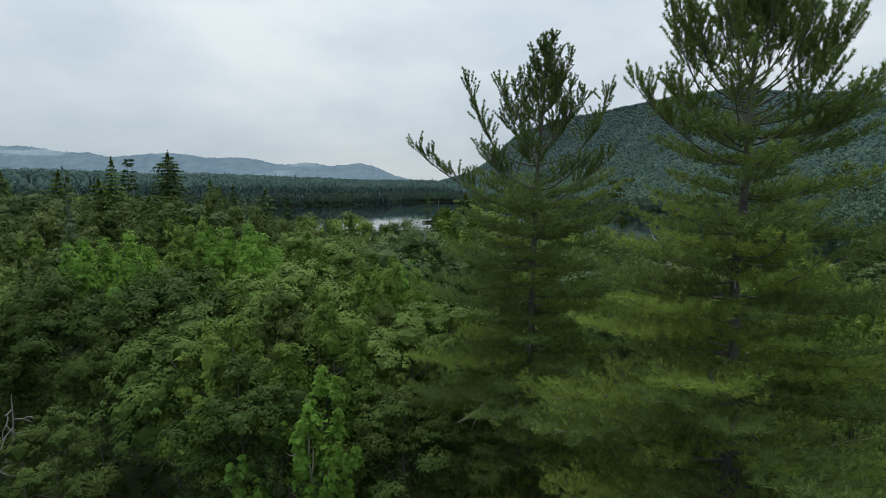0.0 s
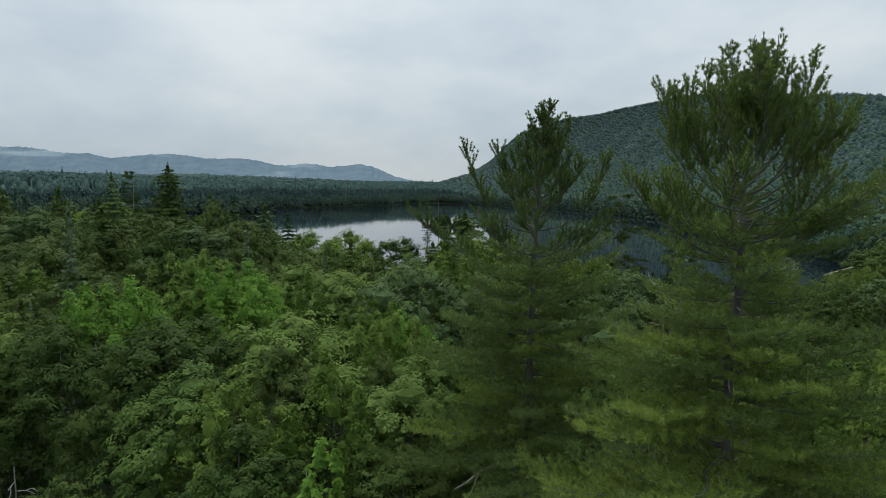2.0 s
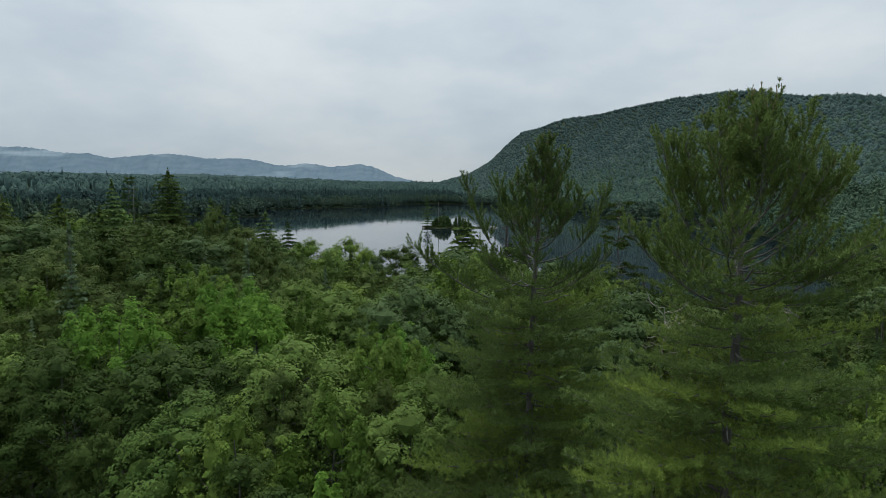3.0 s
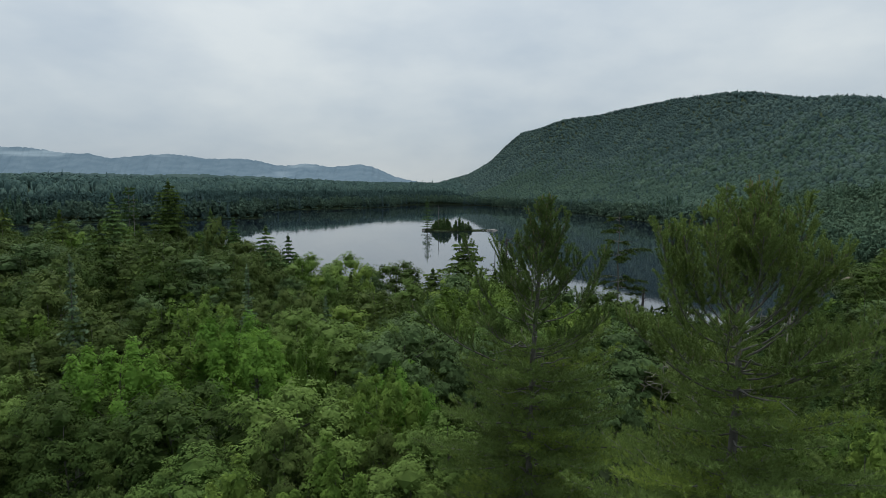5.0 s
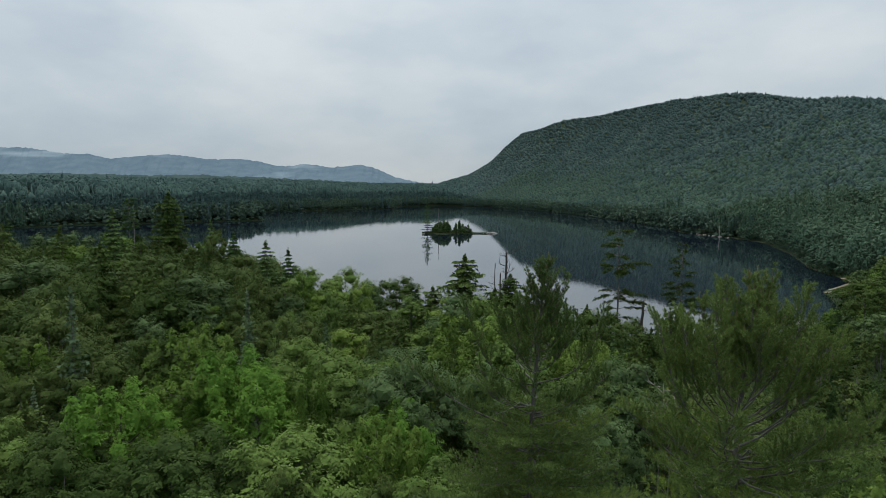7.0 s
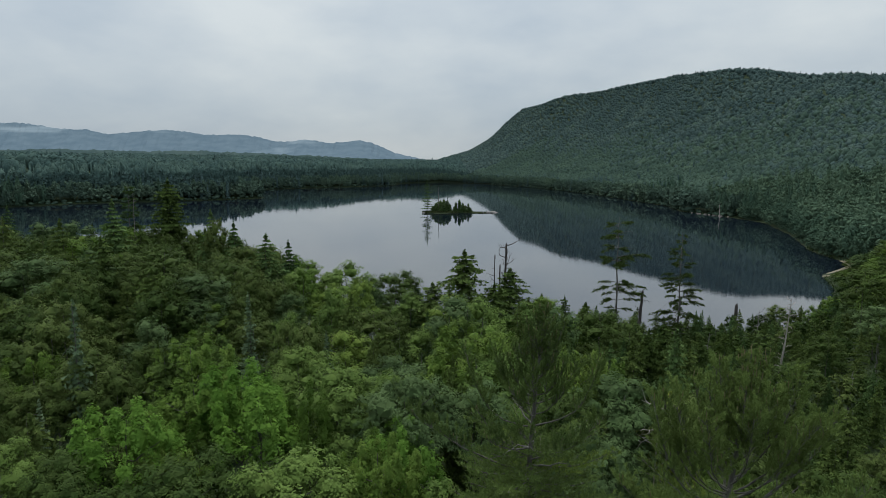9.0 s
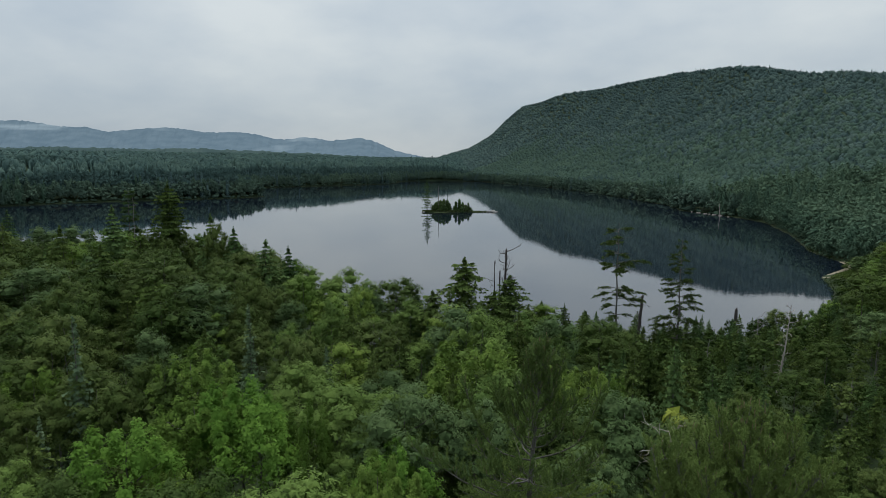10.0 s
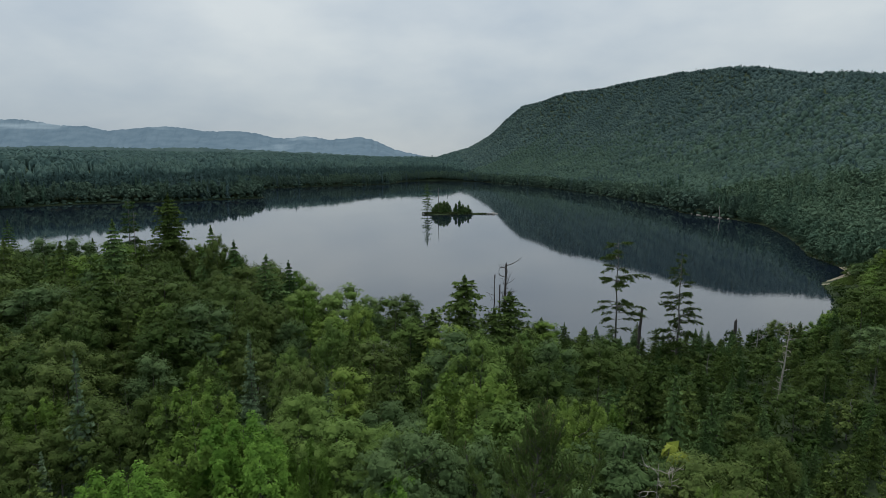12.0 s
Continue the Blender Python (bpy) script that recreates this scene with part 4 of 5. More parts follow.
stand("golden", 19.6, 50.0, 25.6, 1.5, 2.6)


def fill_wood():
    """The rest of the wood, kept apart from the trees already there."""
    y = 18.5
    while y < 178:
        gap = 5.2 if y < 36 else 5.9 if y < 60 else 6.8
        x = -0.73 * y - 3
        while x < 0.73 * y + 4:
            px, py = x + float(rng0.uniform(-0.4, 0.4)) * gap, y + float(rng0.uniform(-0.4, 0.4)) * gap
            x += gap if x < 22 or y < 36 else 3.0
            if py < 15.5 or float(shore_distance(px, py)) < 2.0 or any((px - a) ** 2 + (py - b) ** 2 < r * r for a, b, r in taken):
                continue
            if (px > 0 and py < 30 and px < 0.2 * py + 9) or (-14.5 < px < 3 and py < 25.5) or (px > 6 and py < 22):
                continue
            top = canopy(px, py) + float(rng0.normal()) * 1.8 + (0.6 if 36 < py < 100 else 0.0)
            tall = top - float(land(px, py))
            tall = min(tall, 17.0) if py < 140 else min(tall, 7 + 0.9 * float(shore_distance(px, py)) * (px < 20) + 2)
            top = float(land(px, py)) + max(tall, 2.2)
            roll = float(rng0.random())
            if tall < 8.5:
                key = "spruce" if roll < 0.30 else "hemlock" if roll < 0.60 else "shrub"
                top = min(top, float(land(px, py)) + (6.5 if key == "shrub" else 9.5))
            elif py < 36:
                key = "close"
            elif py < 60:
                key = "hemlock" if roll < 0.05 else "middle"
            else:
                key = "spruce" if roll < 0.07 else "hemlock" if roll < 0.14 else "back"
            alder = px > 19 and 42 < py < 118
            if alder and tall >= 8.5:
                key = "hemlock" if roll < 0.42 else "spruce" if roll < 0.62 else key
            if 22 < px < 80 and py > 108 and roll < 0.7:
                key = "spruce" if roll < 0.35 else "hemlock"
            stand(key, px, py, top, float(rng0.uniform(0.58, 0.98)), 2.2, 1 if alder and key in ("middle", "back") else 1 if key == "middle" and px < -18 and 0.2 < roll < 0.88 else 1 if key == "back" and px < -30 and roll < 0.65 else 1 if key == "close" and px < -13 and roll < 0.75 else None)
        y += gap


fill_wood()

# ---- open pines and dead trees on the shore ----
place(shore_pine("shore_pine", 81, 28.6, 0.34, "tall open pine with a bare trunk on the lake shore", 13, 6.4, (0.35, 1.0, 0.75), M_HEMLOCK, 1.3, 0.3), 35.5, 124)
place(shore_pine("shore_pine", 82, 27.4, 0.20, "tall thin pine with wispy layers on the lake shore", 22, 7.0, (0.16, 0.55, 1.0), M_HEMLOCK, 1.2, 0.12), 50.7, 130)
place(shore_pine("shore_pine", 83, 39.0 - float(land(-81.0, 160)), 0.30, "thin open pine standing over the shore wood", 26, 4.6, (0.25, 0.7, 1.0), M_SPRUCE, 2.0, 0.15), -81.0, 160)
place(spruce("hemlock_tree", 84, 40.4 - float(land(-70.6, 160)), 8.0, 30, 15, 0.46, M_HEMLOCK, "dense dark hemlock standing over the shore wood", 0.2, 0.14, 0.05, "conifers of the near wood", 0.5), -70.6, 160)
snag_to(28.0, 91, 0.36, "grey dead tree with bare crooked limbs", 12.6, 126, 20, (0.5, 0), 3.8, M_SNAG, 0.5, 0.6)
snag_to(25.6, 92, 0.22, "thin grey dead trunk", 10.6, 126.5, 9, (0.2, 0), 1.9, M_SNAG, 0.3)
snag_to(23.6, 106, 0.22, "thin grey dead trunk broken short", 11.6, 126.2, 5, (0.3, 0), 1.2, M_SNAG, 0.6)
snag_to(14.8, 93, 0.42, "dark leaning dead trunk broken off at the top", 45.8, 142, 7, (0.9, 0), 2.6, M_SNAG, 0.75)
snag_to(9.9, 94, 0.52, "dark broken stump among shrubs on the shore", 71.9, 149, 2, (0.3, 0), 0.8, M_SNAG, 0.7)
snag_to(10.4, 95, 0.19, "small bare tree with crooked grey limbs", 73.5, 141, 11, (0.2, 0), 2.6)
snag_to(21.5, 96, 0.21, "slender grey dead spruce with short stubs", 58.6, 104, 40, (1.2, 0), 1.3, M_PALEBARK, 0.2, 0.15)
snag_to(22.5, 97, 0.09, "bare dead tree among dark leaves", -16.6, 23.6, 12, (-0.9, 0.2), 1.8)
snag_to(27.0, 98, 0.10, "bare dead branches beside the leafy crowns", 15.4, 43.0, 16, (0.5, 0), 2.4, M_PALEBARK, 0.2, 0.6)
snag_to(26.4, 107, 0.08, "bare forked dead branches beside the leafy crowns", 16.3, 43.4, 14, (0.6, 0), 2.0, M_PALEBARK, 0.2, 0.6)
snag_to(37.0, 99, 0.16, "thin dead trunk above the shore wood", -78.5, 157, 10, (0.3, 0), 1.2)
for seed, x, y, top in ((102, 63, 92, 12.5), (103, 66, 91, 11.5), (104, 81, 112, 15), (105, 52, 118, 11.5)):
    snag_to(top, seed, 0.14, "pale dead trunk standing in the hollow", x, y, 5, (0.3, 0), 0.8)

# ---- the island ----
def build_island():
    rng = np.random.default_rng(8)
    n, rings = 48, 5
    a = np.arange(n) * 2 * np.pi / n
    edge_x = np.where(np.cos(a) > 0, 24 * np.cos(a) + 22 * np.clip(np.cos(a), 0, 1) ** 14, 22 * np.cos(a))
    edge_y = 7.0 * np.sin(a) * (1 - 0.3 * np.cos(a))
    wob = 1 + 0.06 * rng.normal(size=n)
    v = [(3.0, 574.0, 0.9)]
    for j in range(1, rings + 1):
        r = j / rings
        z = 0.9 * (1 - r ** 4) - 0.25 * (j == rings) + 0.12 * rng.normal(size=n) * (j < rings)
        z = np.where(np.abs(edge_x * r) > 26, np.minimum(z + 0.35, 0.5), z) if j < rings else z
        v += list(zip(3 + edge_x * wob * r, 574 + edge_y * wob * r, z))
    f = []
    for i in range(n):
        f.append((0, 1 + i, 1 + (i + 1) % n, 1 + (i + 1) % n))
    tri = [(q[0], q[1], q[2]) for q in f]
    for j in range(rings - 1):
        for i in range(n):
            p, q = 1 + j * n + i, 1 + j * n + (i + 1) % n
            tri += [(p, p + n, q + n), (p, q + n, q)]
    tagged(new("island_ground", mesh_of("island_ground", v, tri, M_ISLE, smooth=True)), "low sedge-grown islet with a thin spit", "island", kind="structure")
    rock = bmesh.new()
    bmesh.ops.create_icosphere(rock, subdivisions=2, radius=1)
    for w in rock.verts:
        w.co *= 1 + 0.25 * noise.noise(w.co * 1.7)
        w.co.z *= 0.55
    me = bpy.data.meshes.new("boulder")
    rock.to_mesh(me)
    rock.free()
    me.materials.append(M_ROCK)
    for x, y, s in ((46, 574, 3.6), (42.5, 574, 2.8), (-18, 571, 1.6), (37, 573.5, 1.2), (49.5, 575, 1.5)):
        b = tagged(new("boulder", me), "grey boulder at the islet's edge", "rock", "boulders of the islet")
        b.matrix_basis = pose(x, y, 0.1, 0, 0, x * 40) @ Matrix.Diagonal((s, s, s * 0.8, 1))


build_island()


def on_island(ob, x, y, z=1.0, size=1.0, wide=1.0):
    ob.matrix_basis = Matrix.LocRotScale((x, y, z), None, (size * wide, size * wide, size))
    return ob


on_island(spruce("island_pine", 85, 29, 6.6, 19, 9, 0.62, M_SPRUCE, "tall layered pine on the islet", 0.12, 0.10, 0.35, "open pines on the lake shore", 0.55), -14.5, 574, 0.4)
on_island(snag("dead_tree", 100, 23, 0.42, "bare pale dead trunk on the islet", 3, (0.2, 0), 1.0, None, 0.5), -4.0, 574, 0.6)
first = spruce("island_cedar", 86, 12, 3.9, 20, 11, 0.55, M_SPRUCE, "dense dark evergreen on the islet", 0.0, 0.12, 0.0, "evergreens of the islet", 0.42)
on_island(first, 1.0, 575, 0.3, 1.0)
for x, y, h, w in ((-9.0, 574, 7, 5), (-6.5, 575, 10, 6), (-4.0, 577, 11.5, 6.5), (-2.0, 573, 12.5, 6), (4.0, 576, 12.5, 6), (6.4, 574, 9, 4.5), (10.6, 576, 6, 4), (12.0, 574, 11, 4),
                   (15.3, 574, 13.5, 5), (18.3, 575.5, 10, 5), (21.0, 574, 7.5, 5), (23.5, 575, 9.5, 3), (25.5, 574, 5, 4), (1.0, 571.5, 7, 6), (17.0, 571.5, 5.5, 6)):
    copy_thing(first, Matrix.LocRotScale((x, y, 0.2), Euler((0, 0, x)), (w / 5.6, w / 5.6, h / 13.5)))


def build_islet_scrub():
    rng = np.random.default_rng(41)
    n = 5200
    a, r = rng.random(n) * 6.283, np.sqrt(rng.random(n)) * 0.97
    x, y = 3 + 23 * r * np.cos(a), 574 + 6.4 * r * np.sin(a)
    spit = rng.random(n) < 0.16
    x, y = np.where(spit, rng.uniform(24, 41, n), x), np.where(spit, 574 + rng.normal(size=n) * 0.7, y)
    c = np.column_stack([x, y, 0.3 + 1.5 * rng.random(n) * np.where(spit, 0.4, 1.0)])
    v, f = leaves(c, rng.normal(size=(n, 3)) + [0, 0, 0.5], 0.55, rng, 0.5, rng.normal(size=(n, 3)) * 0.5 + [0, 0, 1])
    tagged(new("islet_scrub", mesh_of("islet_scrub", v, f, M_ISLE)), "low dark scrub and sedge on the islet", "shrubs", kind="stuff")


build_islet_scrub()


# ---- far woods ----
def far_broadleaf(rng, n=42, mass=0.086):
    """A far crown: an uneven dome all covered with leaf masses; one metre high, one across."""
    v, f = ball(rng)
    d = unit(rng.normal(size=(n, 3)) + [0, 0, 0.45])
    bough = unit(rng.normal(size=(8, 3)) + [0, 0, 0.3])
    out = 0.92 + 0.12 * np.clip((d @ bough.T - 0.75) / 0.25, 0, 1).max(1)
    c = d * out[:, None] * [0.45, 0.45, 0.46] + [0, 0, 0.5]
    w, g = leaves(c, d + rng.normal(size=(n, 3)) * 0.10 + [0, 0, 0.35], mass, rng, 0.75, d * 0.6 + [0, 0, -0.5] + rng.normal(size=(n, 3)) * 0.6)
    return join((v * [0.42, 0.42, 0.44] + [0, 0, 0.48], f), (w, g))


def far_conifer(rng):
    sets = []
    for z, top, r in ((0.10, 0.55, 0.24), (0.36, 0.80, 0.18), (0.62, 1.0, 0.11)):
        n = 7
        a = np.arange(n) * 2 * np.pi / n + rng.random()
        rr = r * rng.uniform(0.65, 1.25, n)
        ring = np.stack([rr * np.cos(a), rr * np.sin(a), z + rng.uniform(-0.05, 0.05, n)], 1)
        sets.append((np.concatenate([ring, [[0, 0, top]]]), np.array([(i, (i + 1) % n, n) for i in range(n)])))
    n = 10
    t = rng.uniform(0.15, 0.9, n)
    a = rng.random(n) * 6.28
    c = np.stack([0.22 * (1 - t) * np.cos(a), 0.22 * (1 - t) * np.sin(a), t], 1)
    w = np.stack([c, c + rng.normal(size=(n, 3)) * 0.06, c + np.stack([np.cos(a), np.sin(a), -0.3 * np.ones(n)], 1) * 0.10], 1)
    sets.append((w.reshape(-1, 3), np.arange(3 * n).reshape(n, 3)))
    return join(*sets)


def fine_conifer(rng):
    """A conifer across the bay: drooping fronds round a narrow cone."""
    n = 150
    t = 0.06 + 0.94 * rng.random(n) ** 1.25
    a = rng.random(n) * 6.283
    r = 0.21 * (1.03 - t) ** 0.8 * rng.uniform(0.55, 1.1, n)
    way = np.stack([np.cos(a), np.sin(a), np.zeros(n)], 1)
    v, f = leaves(way * r[:, None] + np.stack([0 * t, 0 * t, t], 1), way * 0.6 + [0, 0, 0.7] + rng.normal(size=(n, 3)) * 0.3, 0.042, rng, 0.6, way + [0, 0, -0.55])
    w, g = ball(rng)
    return join((w * [0.07, 0.07, 0.42] + [0, 0, 0.46], g), (v, f))


def fine_crown(rng):
    """A broad crown across the bay, of many small leaf masses."""
    v, f = crown_cloud(rng, 0.95, 0.46, 13, 9, 4, 0.031)
    return v + [0, 0, 0.04], f


def shore_crown(rng):
    """A crown on the far shore, leafy down to the ground."""
    v, f = crown_cloud(rng, 0.95, 0.42, 10, 5, 3, 0.066)
    return v + [0, 0, 0.03], f


def spread(templates, x, y, height, width, rng, sink=0.0):
    """Many far trees as one set of triangles."""
    z = land(x, y) - 0.3 - sink * height
    kinds = rng.integers(len(templates), size=len(x))
    turn = rng.random(len(x)) * 6.283
    vs, fs, at = [], [], 0
    for i, (v, f) in enumerate(templates):
        m = np.nonzero(kinds == i)[0]
        if not len(m):
            continue
        c, s = np.cos(turn[m])[:, None], np.sin(turn[m])[:, None]
        px = (v[:, 0] * c - v[:, 1] * s) * width[m][:, None] + x[m][:, None]
        py = (v[:, 0] * s + v[:, 1] * c) * width[m][:, None] + y[m][:, None]
        pz = v[:, 2] * height[m][:, None] + z[m][:, None]
        vs.append(np.stack([px, py, pz], -1).reshape(-1, 3))
        fs.append((f[None] + (np.arange(len(m)) * len(v))[:, None, None] + at).reshape(-1, 3))
        at += len(m) * len(v)
    return np.concatenate(vs), np.concatenate(fs)


def grid_points(x0, x1, y0, y1, gap, rng):
    gx, gy = np.meshgrid(np.arange(x0, x1, gap), np.arange(y0, y1, gap))
    n = gx.size
    return gx.ravel() + rng.uniform(-0.45, 0.45, n) * gap, gy.ravel() + rng.uniform(-0.45, 0.45, n) * gap


def woods(name, label, templates, x, y, tall, wide, mat, rng, sink=0.0):
    v, f = spread(templates, x, y, rng.uniform(*tall, len(x)), rng.uniform(*wide, len(x)), rng, sink)
    tagged(new(name, mesh_of(name, v, f, mat, smooth=True)), label, "woods", kind="stuff")


def build_far_woods():
    rng = np.random.default_rng(21)
    leafy, plain, dark = [far_broadleaf(rng) for _ in range(8)], [far_broadleaf(rng, 16, 0.17) for _ in range(6)], [far_conifer(rng) for _ in range(6)]

    tall = [shore_crown(rng) for _ in range(7)]

    def region(gap, x0, x1, y0, y1, keep):
        x, y = grid_points(x0, x1, y0, y1, gap, rng)
        sd = shore_distance(x, y)
        k = x / y
        m = keep(k, sd, y) & (np.abs(k) < 0.86) & (sd > 0.0) & ~((y < 256) & (k < 0.9))
        return x[m], y[m], sd[m]

    # The rim of the lake, thick and leafy.
    x, y, sd = region(6.0, -720, 420, 250, 1640, lambda k, sd, y: (sd < 20) & ((y > 560) | (k > 0.3)))
    near_by = y < 520
    fine = [fine_crown(rng) for _ in range(5)]
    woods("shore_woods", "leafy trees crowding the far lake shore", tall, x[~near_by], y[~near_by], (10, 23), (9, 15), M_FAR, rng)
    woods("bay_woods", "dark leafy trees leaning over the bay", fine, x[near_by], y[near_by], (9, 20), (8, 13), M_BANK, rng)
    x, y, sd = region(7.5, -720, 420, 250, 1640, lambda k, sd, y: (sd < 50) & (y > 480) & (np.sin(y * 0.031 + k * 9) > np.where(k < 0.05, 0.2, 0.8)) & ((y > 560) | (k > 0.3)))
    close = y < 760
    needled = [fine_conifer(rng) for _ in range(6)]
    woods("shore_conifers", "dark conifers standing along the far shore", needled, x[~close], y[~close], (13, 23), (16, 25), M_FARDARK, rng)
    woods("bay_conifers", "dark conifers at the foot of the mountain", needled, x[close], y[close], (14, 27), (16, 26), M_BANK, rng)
    # The bank and the foot of the mountain nearest to the camera.
    x, y, sd = region(10.5, 100, 460, 250, 620, lambda k, sd, y: (sd >= 10) & (k > 0.45) & (sd < 120 + 40 * np.sin(y * 0.05) + 25 * np.sin(y * 0.13 + 1)))
    woods("bank_woods", "broadleaf trees on the bank above the bay", fine, x, y, (10, 23), (12, 19), M_BANK, rng)
    x, y, sd = region(24.0, 100, 460, 256, 620, lambda k, sd, y: (sd >= 8) & (k > 0.42) & (sd < 130))
    woods("bank_conifers", "tall dark pines standing among the trees of the bank", needled, x, y, (18, 29), (24, 36), M_BANK, rng)
    x, y, sd = region(4.0, 120, 270, 256, 520, lambda k, sd, y: (sd > 0.6) & (sd < 9) & (k > 0.3) & ~((y < 292) & (sd < 5)))
    woods("bank_shrubs", "low shrubs leaning over the water of the bay", fine, x, y, (1.6, 5.0), (3.0, 5.5), M_BANK, rng)
    x, y, sd = region(5.0, -560, 270, 520, 1400, lambda k, sd, y: (sd > 0.3) & (sd < 5))
    woods("shore_shrubs", "low shrubs along the far lake shore", leafy, x, y, (2.0, 6.5), (4.5, 8.0), M_FAR, rng)
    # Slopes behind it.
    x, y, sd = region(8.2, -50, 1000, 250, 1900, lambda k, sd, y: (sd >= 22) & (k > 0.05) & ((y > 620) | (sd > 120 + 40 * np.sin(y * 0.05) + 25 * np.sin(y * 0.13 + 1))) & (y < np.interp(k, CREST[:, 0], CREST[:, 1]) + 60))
    # Higher trees take the bluer colour, with more haze painted in.
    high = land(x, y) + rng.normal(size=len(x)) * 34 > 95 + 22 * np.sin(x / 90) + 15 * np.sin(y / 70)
    woods("upper_mountain_woods", "woods on the upper mountain slopes, tinted bluish for haze", leafy, x[high], y[high], (8, 16), (8.0, 15.0), M_HIGH, rng, 0.42)
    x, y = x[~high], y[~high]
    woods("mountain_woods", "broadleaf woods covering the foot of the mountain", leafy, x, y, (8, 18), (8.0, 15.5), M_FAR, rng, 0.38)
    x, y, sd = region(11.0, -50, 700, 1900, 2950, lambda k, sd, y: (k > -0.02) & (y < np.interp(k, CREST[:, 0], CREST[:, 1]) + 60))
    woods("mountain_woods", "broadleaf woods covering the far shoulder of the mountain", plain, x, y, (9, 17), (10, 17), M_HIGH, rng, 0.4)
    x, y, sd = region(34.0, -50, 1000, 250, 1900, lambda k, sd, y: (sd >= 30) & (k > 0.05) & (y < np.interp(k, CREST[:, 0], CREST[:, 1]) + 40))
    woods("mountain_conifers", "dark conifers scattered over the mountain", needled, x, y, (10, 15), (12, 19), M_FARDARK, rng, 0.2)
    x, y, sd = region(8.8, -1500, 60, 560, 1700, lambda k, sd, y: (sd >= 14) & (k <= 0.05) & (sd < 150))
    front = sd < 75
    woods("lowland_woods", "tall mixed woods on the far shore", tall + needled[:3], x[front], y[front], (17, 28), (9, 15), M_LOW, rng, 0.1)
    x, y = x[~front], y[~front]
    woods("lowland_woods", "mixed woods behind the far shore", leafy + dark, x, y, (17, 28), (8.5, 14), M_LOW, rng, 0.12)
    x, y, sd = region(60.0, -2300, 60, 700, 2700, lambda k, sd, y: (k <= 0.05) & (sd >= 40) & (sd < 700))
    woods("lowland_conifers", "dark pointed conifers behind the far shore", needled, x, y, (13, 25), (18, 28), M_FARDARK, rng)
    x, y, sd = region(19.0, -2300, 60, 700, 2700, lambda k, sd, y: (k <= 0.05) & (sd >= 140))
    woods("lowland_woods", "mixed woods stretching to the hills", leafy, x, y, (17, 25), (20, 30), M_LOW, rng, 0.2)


build_far_woods()


def right_bank():
    """Trees on the bank beside the sandy bay."""
    y = 150.0
    while y < 256:
        x = 90.0
        while x < 0.9 * y + 6:
            px, py = x + float(rng0.uniform(-2.5, 2.5)), y + float(rng0.uniform(-2.5, 2.5))
            x += 6.0
            sd = float(shore_distance(px, py))
            if sd < 2.0 or (138 < px < 192 and 236 < py < 292 and sd < 9) or any((px - a) ** 2 + (py - b) ** 2 < r * r for a, b, r in taken):
                continue
            tall = min(2.6 + 0.55 * sd, 19) * float(rng0.uniform(0.8, 1.15))
            key = "spruce" if rng0.random() < 0.25 and tall > 9 else "back" if tall > 7 else "shrub"
            stand(key, px, py, float(land(px, py)) + tall, 1.1, 2.4)
        y += 6.0


right_bank()


# ---- the sandy bay, a bleached snag across the water, undergrowth ----
def build_beach():
    rng = np.random.default_rng(12)
    t = np.linspace(0, 1, 22)
    line = np.stack([np.interp(t, [0, 0.3, 0.6, 0.85, 1], [151, 158, 170, 180, 184]), np.interp(t, [0, 0.3, 0.6, 0.85, 1], [243, 250.5, 261, 271, 284])], 1)
    out = np.stack([np.gradient(line[:, 1]), -np.gradient(line[:, 0])], 1)
    out = out / np.linalg.norm(out, axis=1, keepdims=True)
    v, rows = [], 5
    for j in range(rows):
        w = -1.6 + 5.2 * j / (rows - 1)
        p = line + out * (w * np.sin(np.pi * (0.08 + 0.84 * t)) ** 0.5)[:, None] + rng.normal(size=line.shape) * 0.12
        z = -0.12 + 0.52 * (j / (rows - 1)) ** 0.8 + np.zeros(len(t))
        v.append(np.column_stack([p, z]))
    n = len(t)
    i = (np.arange(rows - 1)[:, None] * n + np.arange(n - 1)).ravel()
    me = mesh_of("beach", np.concatenate(v), np.stack([i, i + 1, i + n + 1, i + n], 1), M_SAND, smooth=True)
    tagged(new("beach", me), "narrow curved strip of pale sand at the bay", "beach", kind="structure")
    n = 5200
    u = rng.random(n)
    base = np.stack([np.interp(u, t, line[:, 0]), np.interp(u, t, line[:, 1])], 1)
    side = np.stack([np.interp(u, t, out[:, 0]), np.interp(u, t, out[:, 1])], 1)
    p = base + side * rng.uniform(3.4, 10, (n, 1)) + rng.normal(size=(n, 2)) * 0.5
    c = np.column_stack([p, land(p[:, 0], p[:, 1]) + rng.uniform(0.1, 0.7, n)])
    v, f = leaves(c, rng.normal(size=(n, 3)) * [1, 1, 0.3], 0.42, rng, 0.35, rng.normal(size=(n, 3)) * 0.3 + [0, 0, 1])
    tagged(new("sedge", mesh_of("sedge", v, f, M_SEDGE)), "bright green sedge behind the sand", "grass", kind="stuff")


build_beach()
place(snag("dead_tree", 101, 12, 0.55, "bleached dead trunk on the far shore", 5, (-0.8, 0), 1.4, M_PALEBARK), 232.5, 520)


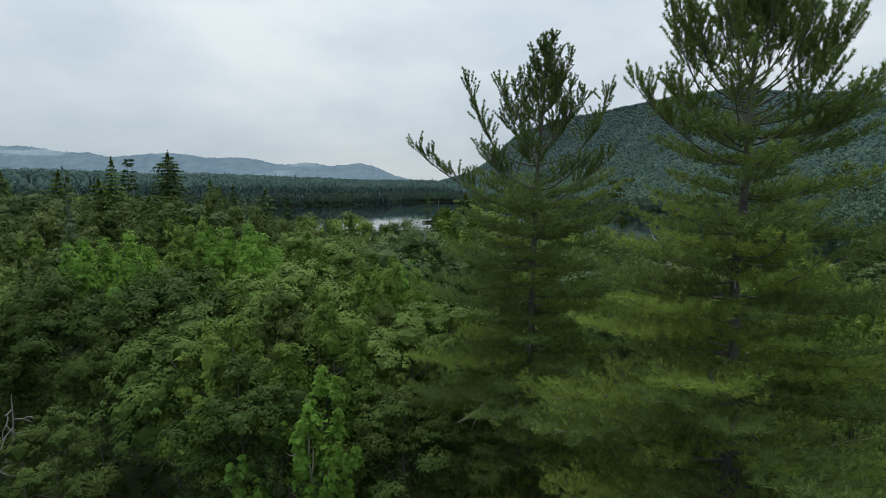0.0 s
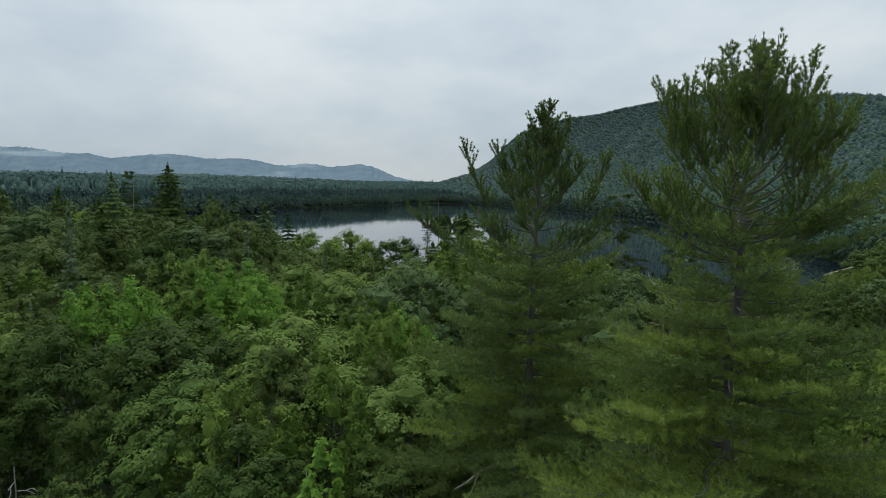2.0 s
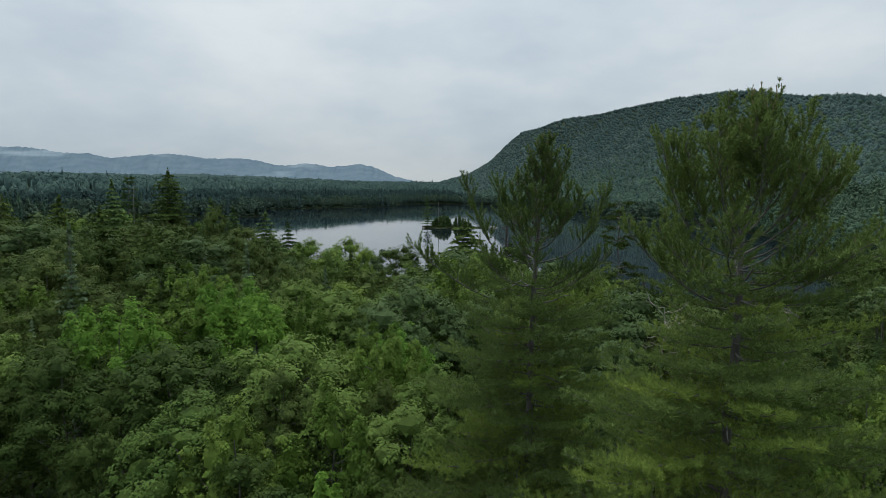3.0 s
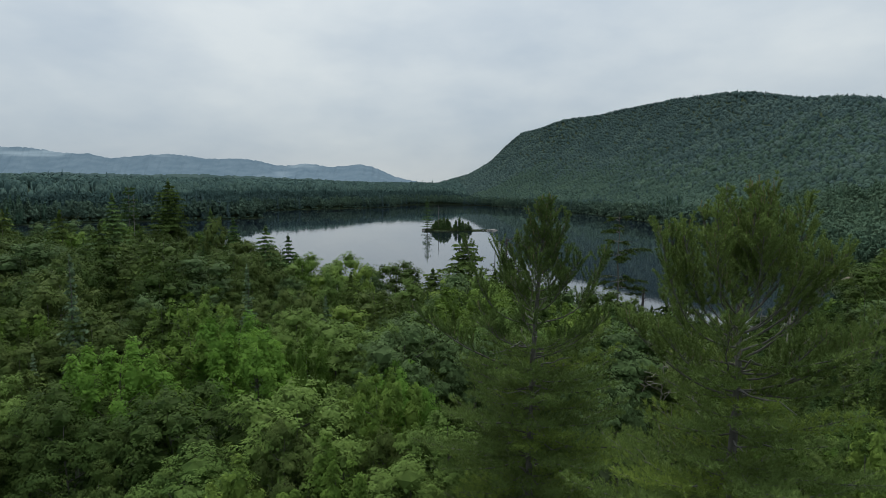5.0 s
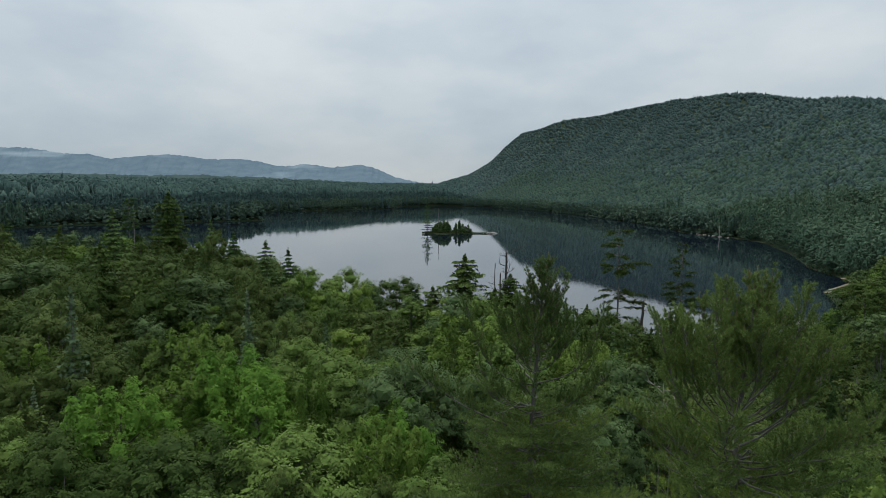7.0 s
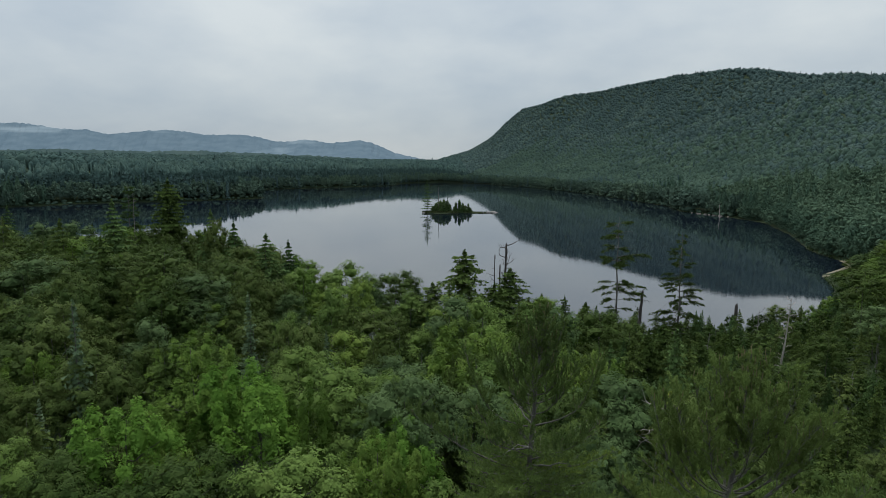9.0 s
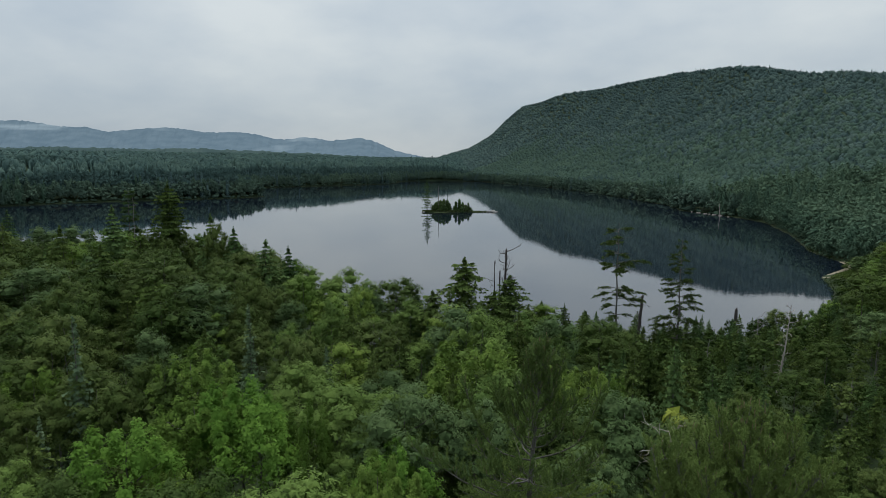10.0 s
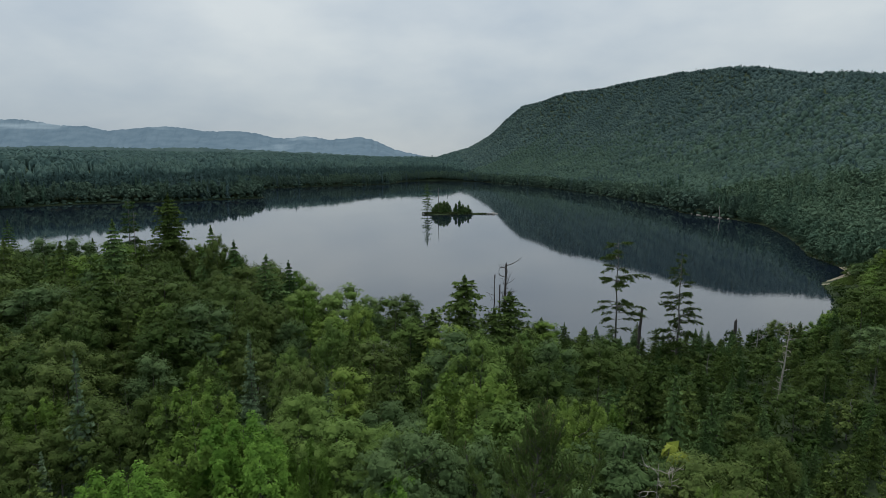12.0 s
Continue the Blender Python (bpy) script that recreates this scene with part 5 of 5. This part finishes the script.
def build_driftwood():
    """Pale logs washed up along the far shore beside the bleached trunk."""
    rng = np.random.default_rng(17)
    for i in range(9):
        t = 0.22 + 0.085 * i + 0.02 * rng.normal()
        long = rng.uniform(2.5, 6.0)
        line = crooked((0, 0, 0), (0.24 + rng.normal() * 0.1, -0.97, 0), long, 6, rng, 0.08, 0.0) * [1, 1, 0.3]
        fork = crooked(line[3], (0.6, -0.6, 0.5), long * 0.25, 4, rng, 0.2)
        me = mesh_of("log", *tubes([(line, np.linspace(0.42, 0.20, 6)), (fork, np.linspace(0.14, 0.04, 4))], 6), M_PALEBARK, smooth=True)
        log = tagged(new("driftwood_log", me), "pale weathered log washed up on the far shore", "log", "driftwood on the far shore")
        log.matrix_basis = pose(225.0 + 18 * t, 590 - 73 * t, 0.3)


build_driftwood()


def build_undergrowth():
    rng = np.random.default_rng(14)
    n = 42000
    y = 30 + 150 * rng.random(n) ** 0.8
    x = rng.uniform(-0.86, 0.86, n) * y
    sd = shore_distance(x, y)
    m = sd > 0.3
    x, y = x[m], y[m]
    c = np.column_stack([x, y, land(x, y) + rng.uniform(0.05, 1.5, len(x)) ** 1.3])
    v, f = leaves(c, rng.normal(size=c.shape) * 0.6 + [0, 0, 0.7], 0.36, rng, 0.6)
    tagged(new("undergrowth", mesh_of("undergrowth", v, f, M_SHRUB)), "leafy undergrowth on the forest floor", "undergrowth", kind="stuff")


build_undergrowth()


def build_shore_sedge():
    """Sedge and low scrub along the water of the near bays."""
    rng = np.random.default_rng(15)
    n = 90000
    x, y = rng.uniform(-130, 230, n), rng.uniform(140, 330, n)
    sd = shore_distance(x, y)
    m = (sd > -0.3) & (sd < 4.5 * rng.random(n) ** 0.7) & ~((x > 148) & (x < 188) & (y > 240) & (y < 290) & (sd < 3.6))
    x, y = x[m], y[m]
    c = np.column_stack([x, y, land(x, y) + rng.uniform(0.1, 1.0, len(x))])
    v, f = leaves(c, rng.normal(size=c.shape), 0.5, rng, 0.4, rng.normal(size=c.shape) * 0.4 + [0, 0, 1])
    tagged(new("shore_sedge", mesh_of("shore_sedge", v, f, M_SHRUB)), "dark sedge and scrub along the lake shore", "grass", kind="stuff")


build_shore_sedge()
